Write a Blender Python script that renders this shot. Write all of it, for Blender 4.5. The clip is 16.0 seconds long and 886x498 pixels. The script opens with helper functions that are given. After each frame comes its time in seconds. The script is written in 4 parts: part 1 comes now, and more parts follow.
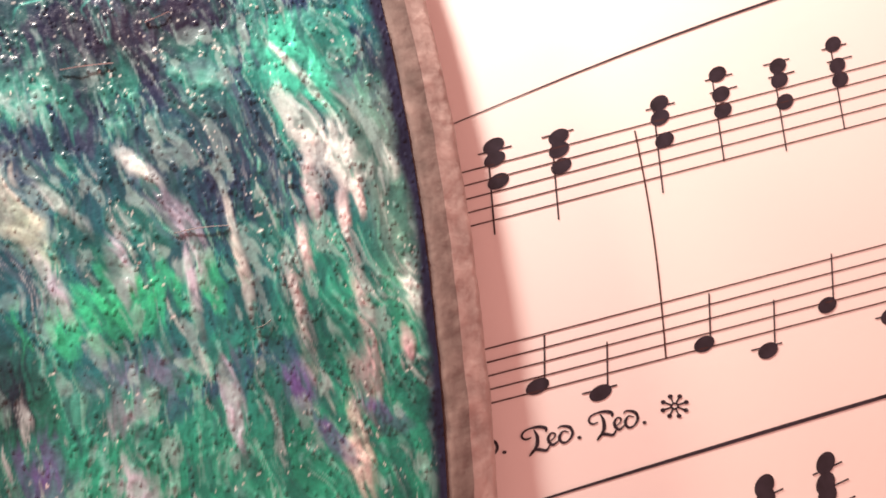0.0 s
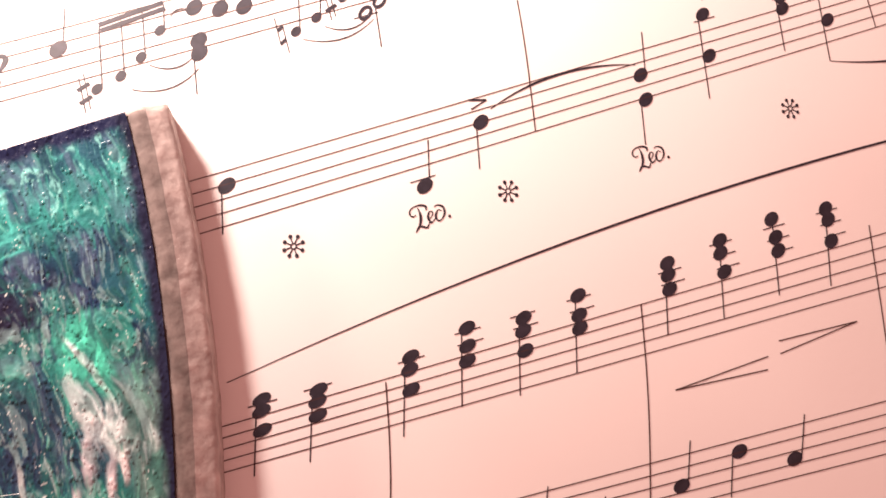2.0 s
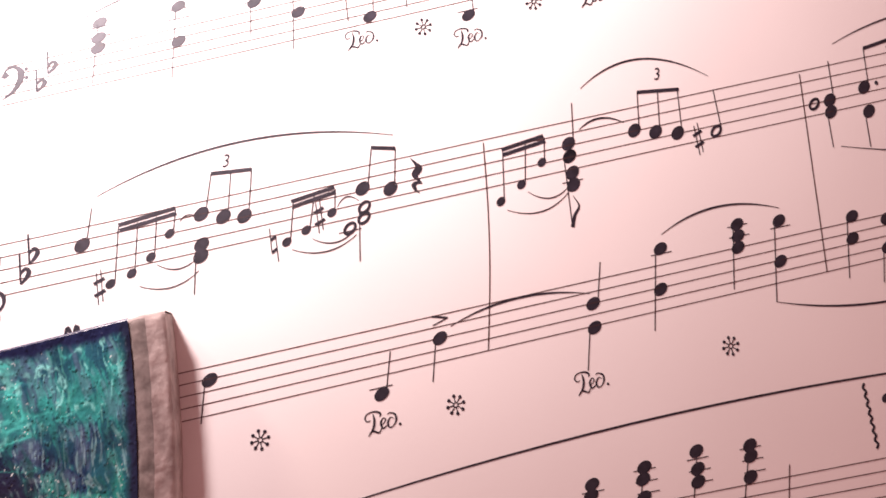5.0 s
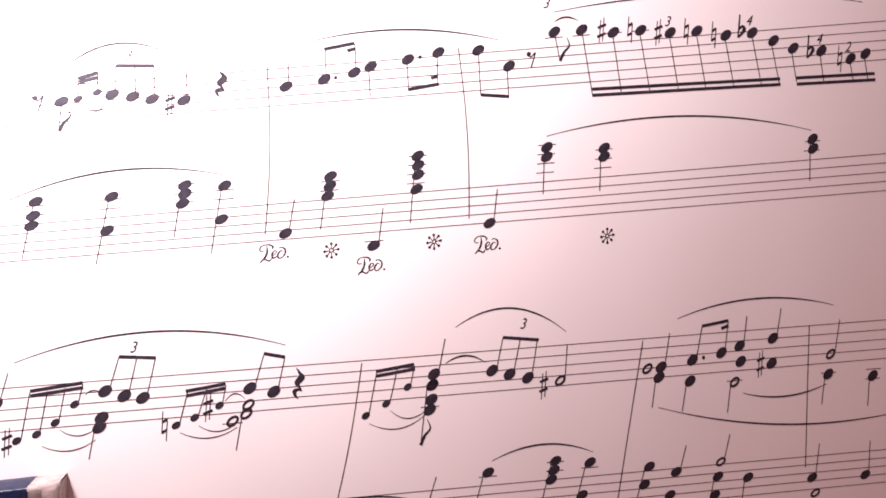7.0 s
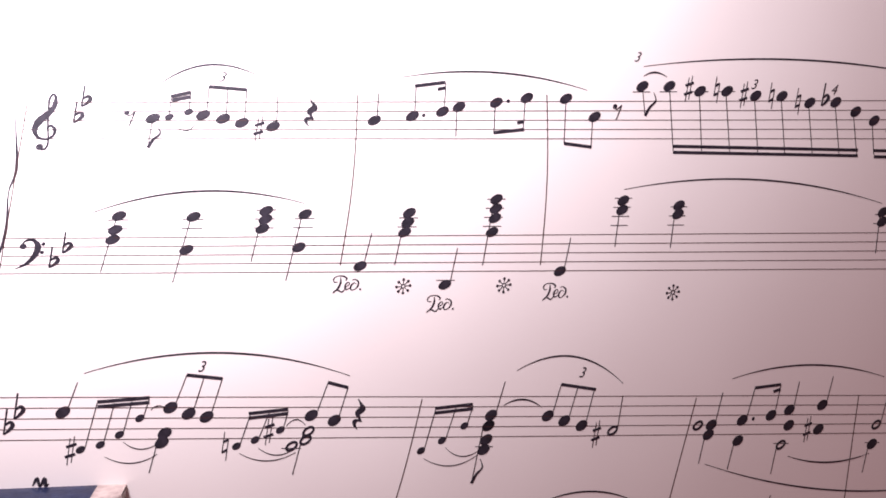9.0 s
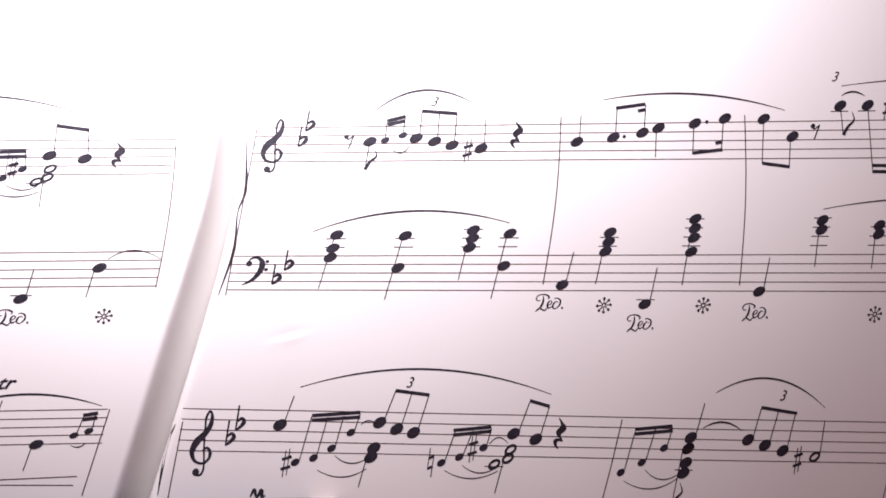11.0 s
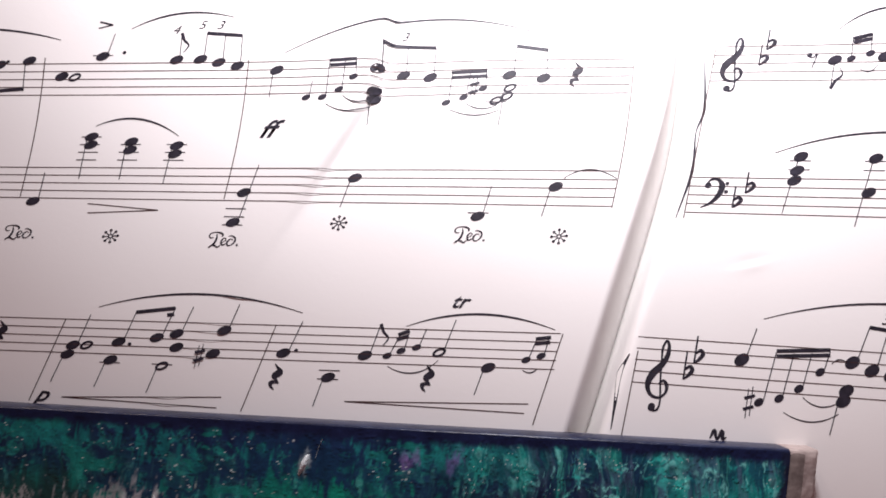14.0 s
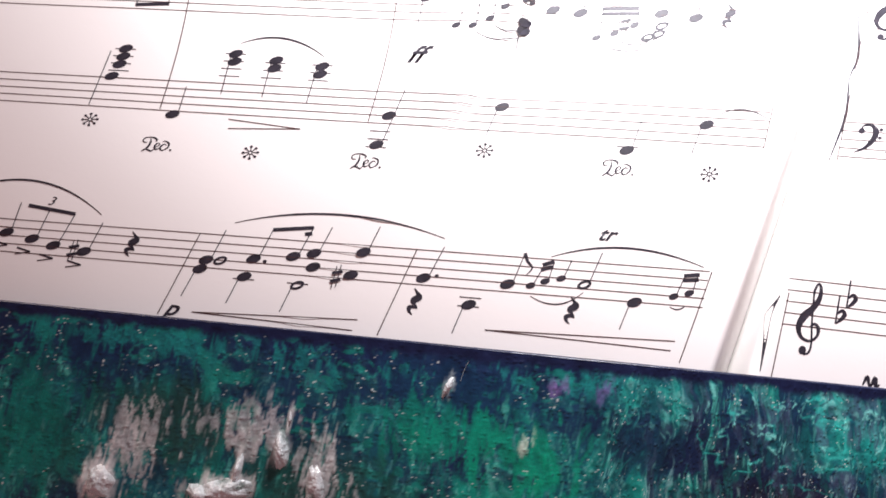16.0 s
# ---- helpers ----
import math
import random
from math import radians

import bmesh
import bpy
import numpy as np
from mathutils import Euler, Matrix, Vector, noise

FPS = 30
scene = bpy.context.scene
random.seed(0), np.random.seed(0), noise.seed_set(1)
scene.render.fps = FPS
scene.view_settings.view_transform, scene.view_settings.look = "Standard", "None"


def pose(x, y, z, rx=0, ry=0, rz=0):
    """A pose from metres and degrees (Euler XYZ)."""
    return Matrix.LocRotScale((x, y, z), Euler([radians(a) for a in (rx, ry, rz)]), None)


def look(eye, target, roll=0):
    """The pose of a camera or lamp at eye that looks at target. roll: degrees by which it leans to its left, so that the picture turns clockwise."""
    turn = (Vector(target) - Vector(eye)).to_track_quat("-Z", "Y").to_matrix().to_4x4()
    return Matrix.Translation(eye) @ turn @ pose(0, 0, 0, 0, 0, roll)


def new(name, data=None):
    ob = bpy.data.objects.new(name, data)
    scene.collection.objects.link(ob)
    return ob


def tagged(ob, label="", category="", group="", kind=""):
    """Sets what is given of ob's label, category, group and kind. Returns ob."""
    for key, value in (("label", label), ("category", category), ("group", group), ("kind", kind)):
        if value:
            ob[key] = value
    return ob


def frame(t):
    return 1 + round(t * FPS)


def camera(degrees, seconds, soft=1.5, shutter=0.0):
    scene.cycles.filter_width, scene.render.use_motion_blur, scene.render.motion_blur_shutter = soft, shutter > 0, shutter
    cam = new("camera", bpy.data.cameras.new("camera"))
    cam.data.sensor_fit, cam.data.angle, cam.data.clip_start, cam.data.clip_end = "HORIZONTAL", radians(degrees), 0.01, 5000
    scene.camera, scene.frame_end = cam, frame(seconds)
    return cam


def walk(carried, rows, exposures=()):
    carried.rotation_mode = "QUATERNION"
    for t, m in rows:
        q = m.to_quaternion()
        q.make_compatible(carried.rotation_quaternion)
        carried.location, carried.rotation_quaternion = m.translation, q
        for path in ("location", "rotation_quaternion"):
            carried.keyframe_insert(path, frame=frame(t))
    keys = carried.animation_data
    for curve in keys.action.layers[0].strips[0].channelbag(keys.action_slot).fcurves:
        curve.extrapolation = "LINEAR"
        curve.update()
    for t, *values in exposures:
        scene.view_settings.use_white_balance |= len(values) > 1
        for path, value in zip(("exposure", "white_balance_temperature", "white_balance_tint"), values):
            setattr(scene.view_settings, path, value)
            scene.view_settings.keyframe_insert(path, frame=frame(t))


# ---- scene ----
cam = camera(58.5, 16.0, soft=1.7)
# seconds, place in metres, turn in degrees
PATH = [
    (0, -0.07967, -0.07471, 0.06994, 14.855, -11.679, -23.045),
    (0.5, -0.07180, -0.07572, 0.07505, 15.648, -11.026, -23.324),
    (1, -0.06394, -0.07345, 0.08196, 15.331, -10.224, -22.781),
    (1.5, -0.05123, -0.06564, 0.09407, 13.202, -8.773, -21.011),
    (2, -0.04433, -0.06057, 0.10072, 12.591, -8.504, -20.485),
    (2.5, -0.03512, -0.05891, 0.10612, 13.207, -5.720, -18.752),
    (3, -0.02860, -0.05415, 0.11148, 12.333, -3.031, -16.685),
    (3.2, -0.02970, -0.05708, 0.11028, 15.004, -2.504, -16.277),
    (5.3, -0.02098, -0.02360, 0.12954, 7.602, -6.154, -11.613),
    (5.5, -0.01347, -0.01391, 0.13638, 3.896, -4.253, -9.792),
    (6, -0.00834, 0.01386, 0.14222, -3.776, -5.403, -6.170),
    (6.5, -0.00874, 0.02778, 0.14471, -5.500, -8.379, -3.086),
    (7, -0.00929, 0.02881, 0.14904, -2.710, -10.990, -1.447),
    (7.5, -0.00973, 0.03969, 0.14987, -5.266, -11.811, 0.717),
    (8, -0.01639, 0.04508, 0.14856, -7.345, -12.163, 2.209),
    (8.2, -0.01919, 0.04759, 0.14517, -8.479, -12.899, 3.249),
    (10.3, -0.03429, 0.02716, 0.14803, 1.046, -6.789, 3.681),
    (10.5, -0.04023, 0.03370, 0.14649, -1.620, -7.199, 3.549),
    (11, -0.04859, 0.03370, 0.14519, -1.748, -6.038, 3.542),
    (11.5, -0.05706, 0.03487, 0.14267, -2.697, -5.715, 3.681),
    (12, -0.06805, 0.03375, 0.14033, -3.296, -5.295, 3.855),
    (12.5, -0.07685, 0.03128, 0.13854, -3.263, -3.939, 3.703),
    (13, -0.08484, 0.01382, 0.13735, 2.365, -0.586, 3.239),
    (13.5, -0.09403, 0.00633, 0.13628, 4.061, 1.283, 3.929),
    (14, -0.10528, -0.00150, 0.13526, 5.508, 2.450, 4.791),
    (14.5, -0.10767, -0.00524, 0.13635, 5.881, 4.502, 5.760),
    (15, -0.11160, -0.00542, 0.13575, 4.879, 4.432, 6.578),
    (15.5, -0.11926, -0.00887, 0.13463, 4.959, 2.887, 6.828),
    (16, -0.12860, -0.02335, 0.13109, 8.830, 1.752, 7.731),
]
walk(cam, [(t, pose(x, y, z, rx, ry, rz)) for t, x, y, z, rx, ry, rz in PATH],
     [(0.0, 1.4, 7800, 18), (1.5, 1.15, 8000, 24), (3.0, 0.8, 7700, 28), (5.5, 0.28, 6900, 28), (8.0, -0.22, 6500, 27),
      (11.0, -1.0, 6200, 20), (12.5, -1.3, 6200, 16), (14.5, -0.75, 6200, 13), (16.0, -0.15, 6200, 11)])

# ---- light ----
world = bpy.data.worlds.new("world")
scene.world = world
world.use_nodes = True
room = world.node_tree.nodes["Background"]
room.inputs[0].default_value = (1.0, 0.49, 0.475, 1)
room.inputs[1].default_value = 0.27
lamp = new("desk_lamp_light", bpy.data.lights.new("desk_lamp_light", "SPOT"))
lamp.data.energy, lamp.data.color, lamp.data.shadow_soft_size = 6.4, (1, 0.955, 0.945), 0.016
lamp.data.spot_size, lamp.data.spot_blend = radians(160), 0.7
lamp.matrix_world = pose(-0.095, 0.141, 0.088, 2.5, -3, 0)

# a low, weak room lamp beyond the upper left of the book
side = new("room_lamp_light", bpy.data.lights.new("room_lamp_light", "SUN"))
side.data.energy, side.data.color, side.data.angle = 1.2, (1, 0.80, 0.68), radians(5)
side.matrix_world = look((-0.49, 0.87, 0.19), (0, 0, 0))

CM = 0.01


# ---- materials ----
def shader(name, rough=0.6, spec=0.5):
    m = bpy.data.materials.new(name)
    m.use_nodes = True
    b = m.node_tree.nodes["Principled BSDF"]
    b.inputs["Roughness"].default_value = rough
    b.inputs["Specular IOR Level"].default_value = spec
    return m, m.node_tree, b


def noise_node(tree, scale, detail=3.0, stretch=(1, 1, 1)):
    co = tree.nodes.new("ShaderNodeTexCoord")
    mp = tree.nodes.new("ShaderNodeMapping")
    mp.inputs["Scale"].default_value = stretch
    no = tree.nodes.new("ShaderNodeTexNoise")
    no.inputs["Scale"].default_value, no.inputs["Detail"].default_value = scale, detail
    tree.links.new(co.outputs["Object"], mp.inputs["Vector"])
    tree.links.new(mp.outputs["Vector"], no.inputs["Vector"])
    return no


def ramp_node(tree, source, *stops):
    r = tree.nodes.new("ShaderNodeValToRGB")
    while len(r.color_ramp.elements) < len(stops):
        r.color_ramp.elements.new(0.5)
    for e, (at, c) in zip(r.color_ramp.elements, stops):
        e.position, e.color = at, (*c, 1)
    tree.links.new(source, r.inputs["Fac"])
    return r


def bump_node(tree, source, distance, strength, bsdf):
    b = tree.nodes.new("ShaderNodeBump")
    b.inputs["Distance"].default_value, b.inputs["Strength"].default_value = distance, strength
    tree.links.new(source, b.inputs["Height"])
    tree.links.new(b.outputs["Normal"], bsdf.inputs["Normal"])
    return b


def make_paper():
    m, tree, b = shader("paper", 0.55, 0.3)
    cloud = noise_node(tree, 14, 4)
    r = ramp_node(tree, cloud.outputs["Fac"], (0.3, (0.80, 0.775, 0.755)), (0.7, (0.845, 0.83, 0.81)))
    tree.links.new(r.outputs["Color"], b.inputs["Base Color"])
    fibre = noise_node(tree, 900, 4)
    bump_node(tree, fibre.outputs["Fac"], 0.00006, 0.25, b)
    return m


def make_ink(name, dark, light):
    m, tree, b = shader(name, 0.5, 0.4)
    n = noise_node(tree, 700, 2)
    r = ramp_node(tree, n.outputs["Fac"], (0.3, dark), (0.75, light))
    tree.links.new(r.outputs["Color"], b.inputs["Base Color"])
    return m


def make_paint():
    m, tree, b = shader("acrylic_paint", 0.30, 0.25)
    a = tree.nodes.new("ShaderNodeAttribute")
    a.attribute_name = "pigment"
    fine = noise_node(tree, 260, 5, (1.6, 0.7, 1))
    shade = ramp_node(tree, fine.outputs["Fac"], (0.3, (0.45, 0.5, 0.55)), (0.55, (1, 1, 1)), (0.75, (1.0, 1.0, 1.0)))
    mix = tree.nodes.new("ShaderNodeMixRGB")
    mix.blend_type = "MULTIPLY"
    mix.inputs[0].default_value = 0.75
    tree.links.new(a.outputs["Color"], mix.inputs[1])
    tree.links.new(shade.outputs["Color"], mix.inputs[2])
    fleck = noise_node(tree, 520, 3)
    dots = ramp_node(tree, fleck.outputs["Fac"], (0.80, (0, 0, 0)), (0.85, (1, 1, 1)))
    pale = tree.nodes.new("ShaderNodeMixRGB")
    pale.inputs[2].default_value = (0.45, 0.6, 0.55, 1)
    tree.links.new(dots.outputs["Color"], pale.inputs[0])
    tree.links.new(mix.outputs["Color"], pale.inputs[1])
    tree.links.new(pale.outputs["Color"], b.inputs["Base Color"])
    grit = noise_node(tree, 900, 4, (1.2, 0.9, 1))
    bump_node(tree, grit.outputs["Fac"], 0.0004, 0.30, b)
    return m


def make_edge(name, dark, light, grain, rough=0.75):
    m, tree, b = shader(name, rough, 0.3)
    n = noise_node(tree, grain, 6, (1.0, 0.8, 1))
    r = ramp_node(tree, n.outputs["Fac"], (0.3, dark), (0.52, tuple((p + q) / 2 for p, q in zip(dark, light))), (0.72, light))
    tree.links.new(r.outputs["Color"], b.inputs["Base Color"])
    bump_node(tree, n.outputs["Fac"], 0.0004, 0.6, b)
    return m


PAPER, PAINT = make_paper(), make_paint()
INK = make_ink("printing_ink", (0.012, 0.011, 0.018), (0.03, 0.026, 0.04))
# reddish tint: glow of the bright paper put into the thin lines' ink
GLOW_TINTED_INK = make_ink("glow_tinted_ink", (0.035, 0.014, 0.014), (0.06, 0.026, 0.026))
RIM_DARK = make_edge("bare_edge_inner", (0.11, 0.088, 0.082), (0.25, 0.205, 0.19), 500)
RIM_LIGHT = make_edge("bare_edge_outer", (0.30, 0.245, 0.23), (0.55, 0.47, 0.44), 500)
RIM_NAVY = make_edge("navy_edge", (0.006, 0.009, 0.03), (0.02, 0.03, 0.075), 300, 0.28)
DAB, dab_tree, dab_bsdf = shader("pale_impasto", 0.14, 1.0)
dab_cloud = noise_node(dab_tree, 300, 4)
# glossy highlights and the dark gaps between them are painted into this ramp
dab_ramp = ramp_node(dab_tree, dab_cloud.outputs["Fac"], (0.32, (0.16, 0.22, 0.21)), (0.45, (0.70, 0.80, 0.82)), (0.6, (0.80, 0.88, 0.90)))
dab_tree.links.new(dab_ramp.outputs["Color"], dab_bsdf.inputs["Base Color"])
bump_node(dab_tree, dab_cloud.outputs["Fac"], 0.0020, 0.9, dab_bsdf)
WOOD = make_edge("table_wood", (0.16, 0.09, 0.05), (0.30, 0.19, 0.11), 12)


# ---- mesh helpers ----
def part(name, bm, mat, parent=None, label=""):
    me = bpy.data.meshes.new(name)
    bm.to_mesh(me)
    bm.free()
    me.materials.append(mat)
    ob = new(name, me)
    ob.parent = parent
    if label:
        ob["label"] = label
    return ob


def sheet(name, points, mat, parent, label="", smooth=True):
    """A surface from a rows x columns x 3 array in centimetres."""
    rows, cols = points.shape[:2]
    n = np.arange(rows * cols).reshape(rows, cols)
    quads = np.stack([n[:-1, :-1], n[:-1, 1:], n[1:, 1:], n[1:, :-1]], -1).reshape(-1, 4)
    me = bpy.data.meshes.new(name)
    me.from_pydata((points.reshape(-1, 3) * CM).tolist(), [], quads.tolist())
    me.polygons.foreach_set("use_smooth", np.full(len(quads), smooth))
    me.materials.append(mat)
    ob = new(name, me)
    ob.parent = parent
    if label:
        ob["label"] = label
    return ob


def block(x0, y0, z0, x1, y1, z1, bevel=0.05):
    bm = bmesh.new()
    bmesh.ops.create_cube(bm, size=1)
    for v in bm.verts:
        v.co = Vector(((x0 if v.co.x < 0 else x1) * CM, (y0 if v.co.y < 0 else y1) * CM, (z0 if v.co.z < 0 else z1) * CM))
    if bevel:
        bmesh.ops.bevel(bm, geom=bm.edges[:], offset=bevel * CM, segments=2, affect="EDGES")
    return bm


# ---- table and open book ----
table = part("table", block(-70, -50, -4.5, 60, 45, -1.6, 0.3), WOOD)
tagged(table, "brown wooden table top under the open music book", "table", kind="structure")

book = new("sheet_music_book")
tagged(book, "open book of printed piano music with white pages lying flat", "book")


def gutter_x(y):
    """Where the two pages meet: the crease bends to one side towards the foot of the book."""
    y = np.asarray(y, float)
    q = 3.4 - y
    return -7.10 - 0.125 * (q + np.sqrt(q * q + 1.5)) - 0.06 * np.clip(y - 4.6, 0, 3) ** 2


def page_z(x, y):
    """Height of the paper: the left page rolls into the gutter, the right one drops sharply; a soft buckle, added to
    shade a streak, runs down the left.
    """
    x, y = np.asarray(x, float), np.asarray(y, float)
    d = x - gutter_x(y)
    roll = 0.30 + 0.22 / (1 + np.exp((y - 3.6) / 0.7))
    right = -0.95 * np.exp(-np.clip(d, 0, None) / 0.045) * (d >= 0)
    left = -0.95 * np.clip(1 + d / roll, 0, 1) ** 1.25 * (d < 0)
    q = 4.0 - y
    e = x + 12.4 + 0.28 * (q + np.sqrt(q * q + 0.6))
    strength = 1 / (1 + np.exp(-(y - 2.6) / 0.55))
    # step added to the page's shape so that it shades a dark streak
    buckle = -0.16 * strength * np.tanh(e / 0.09) * np.exp(-(e / 1.3) ** 2)
    # a small dent in the right page
    u, v = (x + 6.0) * 0.95 + (y - 1.27) * 0.3, (y - 1.27) * 0.95 - (x + 6.0) * 0.3
    dent = -0.013 * np.exp(-(u / 0.28) ** 2) * np.tanh(v / 0.05) * np.exp(-(v / 0.12) ** 2)
    swell = 0.012 * np.sin(x * 0.45 + 0.6) * np.cos(y * 0.5) + 0.004 * np.sin(x * 1.7 + y * 0.9) * np.cos(y * 1.3 - x * 0.4)
    return right + left + buckle * (d < -1.5) + dent + swell * np.clip(np.abs(d) / 2, 0, 1)


def page(name, side, label):
    near = np.concatenate([1.2 * np.linspace(0, 1, 40) ** 2, np.linspace(1.24, 24.5, 600)]) * side
    ys = np.concatenate([np.linspace(-17, -2, 120)[:-1], np.linspace(-2, 9, 300)[:-1], np.linspace(9, 12.5, 30)])
    X = gutter_x(ys)[:, None] + near[None, :]
    Y = np.repeat(ys[:, None], X.shape[1], 1)
    P = np.stack([X, Y, page_z(X, Y)], -1)
    if side < 0:
        P = P[:, ::-1]
    return sheet(name, P, PAPER, book, label)


RIGHT_PAGE = page("right_page", 1, "white page printed with black piano notation")
LEFT_PAGE = page("left_page", -1, "white page printed with black piano notation")
part("page_block", block(-31.5, -17, -1.55, -10.1, 12.4, -0.8, 0.03), PAPER, book)
part("page_block", block(-6.6, -17, -1.55, 15.8, 12.4, -0.8, 0.03), PAPER, book)
part("cover", block(-33, -17.6, -1.6, 17.5, 13, -1.56, 0), RIM_NAVY, book)

# ---- printed music ----
LEAN, STEP, INK_Z = 0.1, 0.0835, 0.006


class Staff:
    """Five lines; places on it are given by x in cm and a height in staff steps (0: bottom line, 8: top line)."""

    def __init__(self, leaf, x0, x1, top, top_slope, low, low_slope):
        self.leaf, self.x0, self.x1 = leaf, x0, x1
        self.top, self.top_slope, self.low, self.low_slope = top, top_slope, low, low_slope

    def at(self, u, v):
        x = u + LEAN * (v - 4) * STEP
        low, top = self.low + self.low_slope * x, self.top + self.top_slope * x
        return x, low + (top - low) * v / 8


def ink_z(x, y):
    q = 4.0 - y
    e = x + 12.4 + 0.28 * (q + math.sqrt(q * q + 0.6))
    return float(page_z(x, y)) + INK_Z + 0.016 * math.exp(-(e / 0.22) ** 2)


def ribbon(bm, points, widths):
    """A flat inked stroke along page points in cm."""
    pts = [Vector(p) for p in points]
    if not isinstance(widths, (list, tuple)):
        widths = [widths] * len(pts)
    # long strokes follow the paper
    dense, wide = [pts[0]], [widths[0]]
    for p, q, a, b in zip(pts, pts[1:], widths, widths[1:]):
        n = max(1, int((q - p).length / (0.06 if p.x < -11 else 0.12)))
        dense += [p.lerp(q, (k + 1) / n) for k in range(n)]
        wide += [a + (b - a) * (k + 1) / n for k in range(n)]
    pts, widths = dense, wide
    pairs = []
    for i, p in enumerate(pts):
        d = (pts[min(i + 1, len(pts) - 1)] - pts[max(i - 1, 0)]).normalized()
        n = Vector((-d.y, d.x)) * widths[i] / 2
        pairs.append([bm.verts.new((q.x * CM, q.y * CM, ink_z(q.x, q.y) * CM)) for q in (p - n, p + n)])
    for (a, b), (c, d) in zip(pairs, pairs[1:]):
        bm.faces.new((a, c, d, b))


def curve(points, steps=6):
    """A smooth run through the points (Catmull-Rom)."""
    p = [Vector(q) for q in points]
    p = [2 * p[0] - p[1]] + p + [2 * p[-1] - p[-2]]
    out = []
    for i in range(1, len(p) - 2):
        for k in range(steps):
            t = k / steps
            out.append(0.5 * (2 * p[i] + (p[i + 1] - p[i - 1]) * t + (2 * p[i - 1] - 5 * p[i] + 4 * p[i + 1] - p[i + 2]) * t * t
                              + (3 * p[i] - p[i - 1] - 3 * p[i + 1] + p[i + 2]) * t ** 3))
    return out + [p[-2]]


def swell(widths, count):
    return [float(v) for v in np.interp(np.linspace(0, 1, count), np.linspace(0, 1, len(widths)), widths)]


def oval(bm, st, u, v, rx, ry, tilt, hole=0.0):
    """A note head or dot; rx and ry in staff spaces."""
    c, s = math.cos(tilt), math.sin(tilt)
    def ring(k):
        vs = []
        for i in range(18):
            a = i * math.tau / 18
            p, q = rx * math.cos(a) * k, ry * math.sin(a) * (k if k == 1 else k * 0.72)
            x, y = st.at(u + (c * p - s * q) * STEP * 2, v + (s * p + c * q) * 2)
            vs.append(bm.verts.new((x * CM, y * CM, ink_z(x, y) * CM)))
        return vs
    outer = ring(1)
    if hole:
        inner = ring(hole)
        for i in range(18):
            bm.faces.new((outer[i], outer[(i + 1) % 18], inner[(i + 1) % 18], inner[i]))
    else:
        bm.faces.new(outer)


def bind(bm):
    """Ties the strokes of one sign together with bare edges, so that they stay one piece."""
    seen, firsts = set(), []
    for v in bm.verts:
        if v not in seen:
            firsts.append(v)
            queue = [v]
            seen.add(v)
            while queue:
                for e in queue.pop().link_edges:
                    for w in e.verts:
                        if w not in seen:
                            seen.add(w)
                            queue.append(w)
    for a, b in zip(firsts, firsts[1:]):
        bm.edges.new((a, b))


def printed(name, st, bm, label=""):
    bind(bm)
    return part(name, bm, GLOW_TINTED_INK if name in ("stave_line", "bar_line", "hairpin_line") else INK, st.leaf, label)


def note(st, heads, stem=None, flag=0, kind=""):
    bm = bmesh.new()
    small = kind == "small"
    for u, v in heads:
        if kind in ("half", "whole"):
            oval(bm, st, u, v, 0.72, 0.48, 0.5, 0.62)
        else:
            oval(bm, st, u, v, 0.48 if small else 0.75, 0.34 if small else 0.52, 0.42)
    if not small:
        high, low = max(heads, key=lambda h: h[1]), min(heads, key=lambda h: h[1])
        for k in range(10, int(high[1] + 0.6) + 1, 2):
            ribbon(bm, [st.at(high[0] - 0.18, k), st.at(high[0] + 0.18, k)], 0.015)
        for k in range(-2, int(low[1] - 0.6) - 1, -2):
            ribbon(bm, [st.at(low[0] - 0.18, k), st.at(low[0] + 0.18, k)], 0.015)
    if stem:
        u0, v0, u1, v1 = stem
        ribbon(bm, [st.at(u0, v0), st.at(u1, v1)], 0.017)
        if flag:
            d = -flag
            pts = curve([st.at(u1, v1), st.at(u1 + 0.07, v1 + 1.8 * d), st.at(u1 + 0.17, v1 + 3.2 * d), st.at(u1 + 0.10, v1 + 5.0 * d)])
            ribbon(bm, pts, swell([0.06, 0.05, 0.03, 0.012], len(pts)))
    return printed("grace_note" if small else "note", st, bm)


def beam(st, a, b):
    bm = bmesh.new()
    ribbon(bm, [st.at(*a), st.at(*b)], 0.062)
    return printed("beam", st, bm)


def slur(st, a, m, b, weight=1.0):
    bm = bmesh.new()
    pa, pm, pb = Vector(st.at(*a)), Vector(st.at(*m)), Vector(st.at(*b))
    k = (pm - pa).length / max(1e-6, (pm - pa).length + (pb - pm).length)
    c = (pm - (1 - k) ** 2 * pa - k * k * pb) / (2 * k * (1 - k))
    pts = [(1 - t) ** 2 * pa + 2 * t * (1 - t) * c + t * t * pb for t in (i / 24 for i in range(25))]
    ribbon(bm, pts, [max(0.012, 0.036 * weight * math.sin(math.pi * i / 24) ** 0.6) for i in range(25)])
    return printed("slur", st, bm)


def hairpin(st, a, b):
    bm = bmesh.new()
    ribbon(bm, [st.at(*a), st.at(*b)], 0.016)
    return printed("hairpin_line", st, bm)


def bar_line(st, x0, y0, x1, y1, bow=0.0):
    bm = bmesh.new()
    ribbon(bm, [(x0 + (x1 - x0) * i / 12 + bow * math.sin(math.pi * i / 12), y0 + (y1 - y0) * i / 12) for i in range(13)], 0.018)
    return printed("bar_line", st, bm)


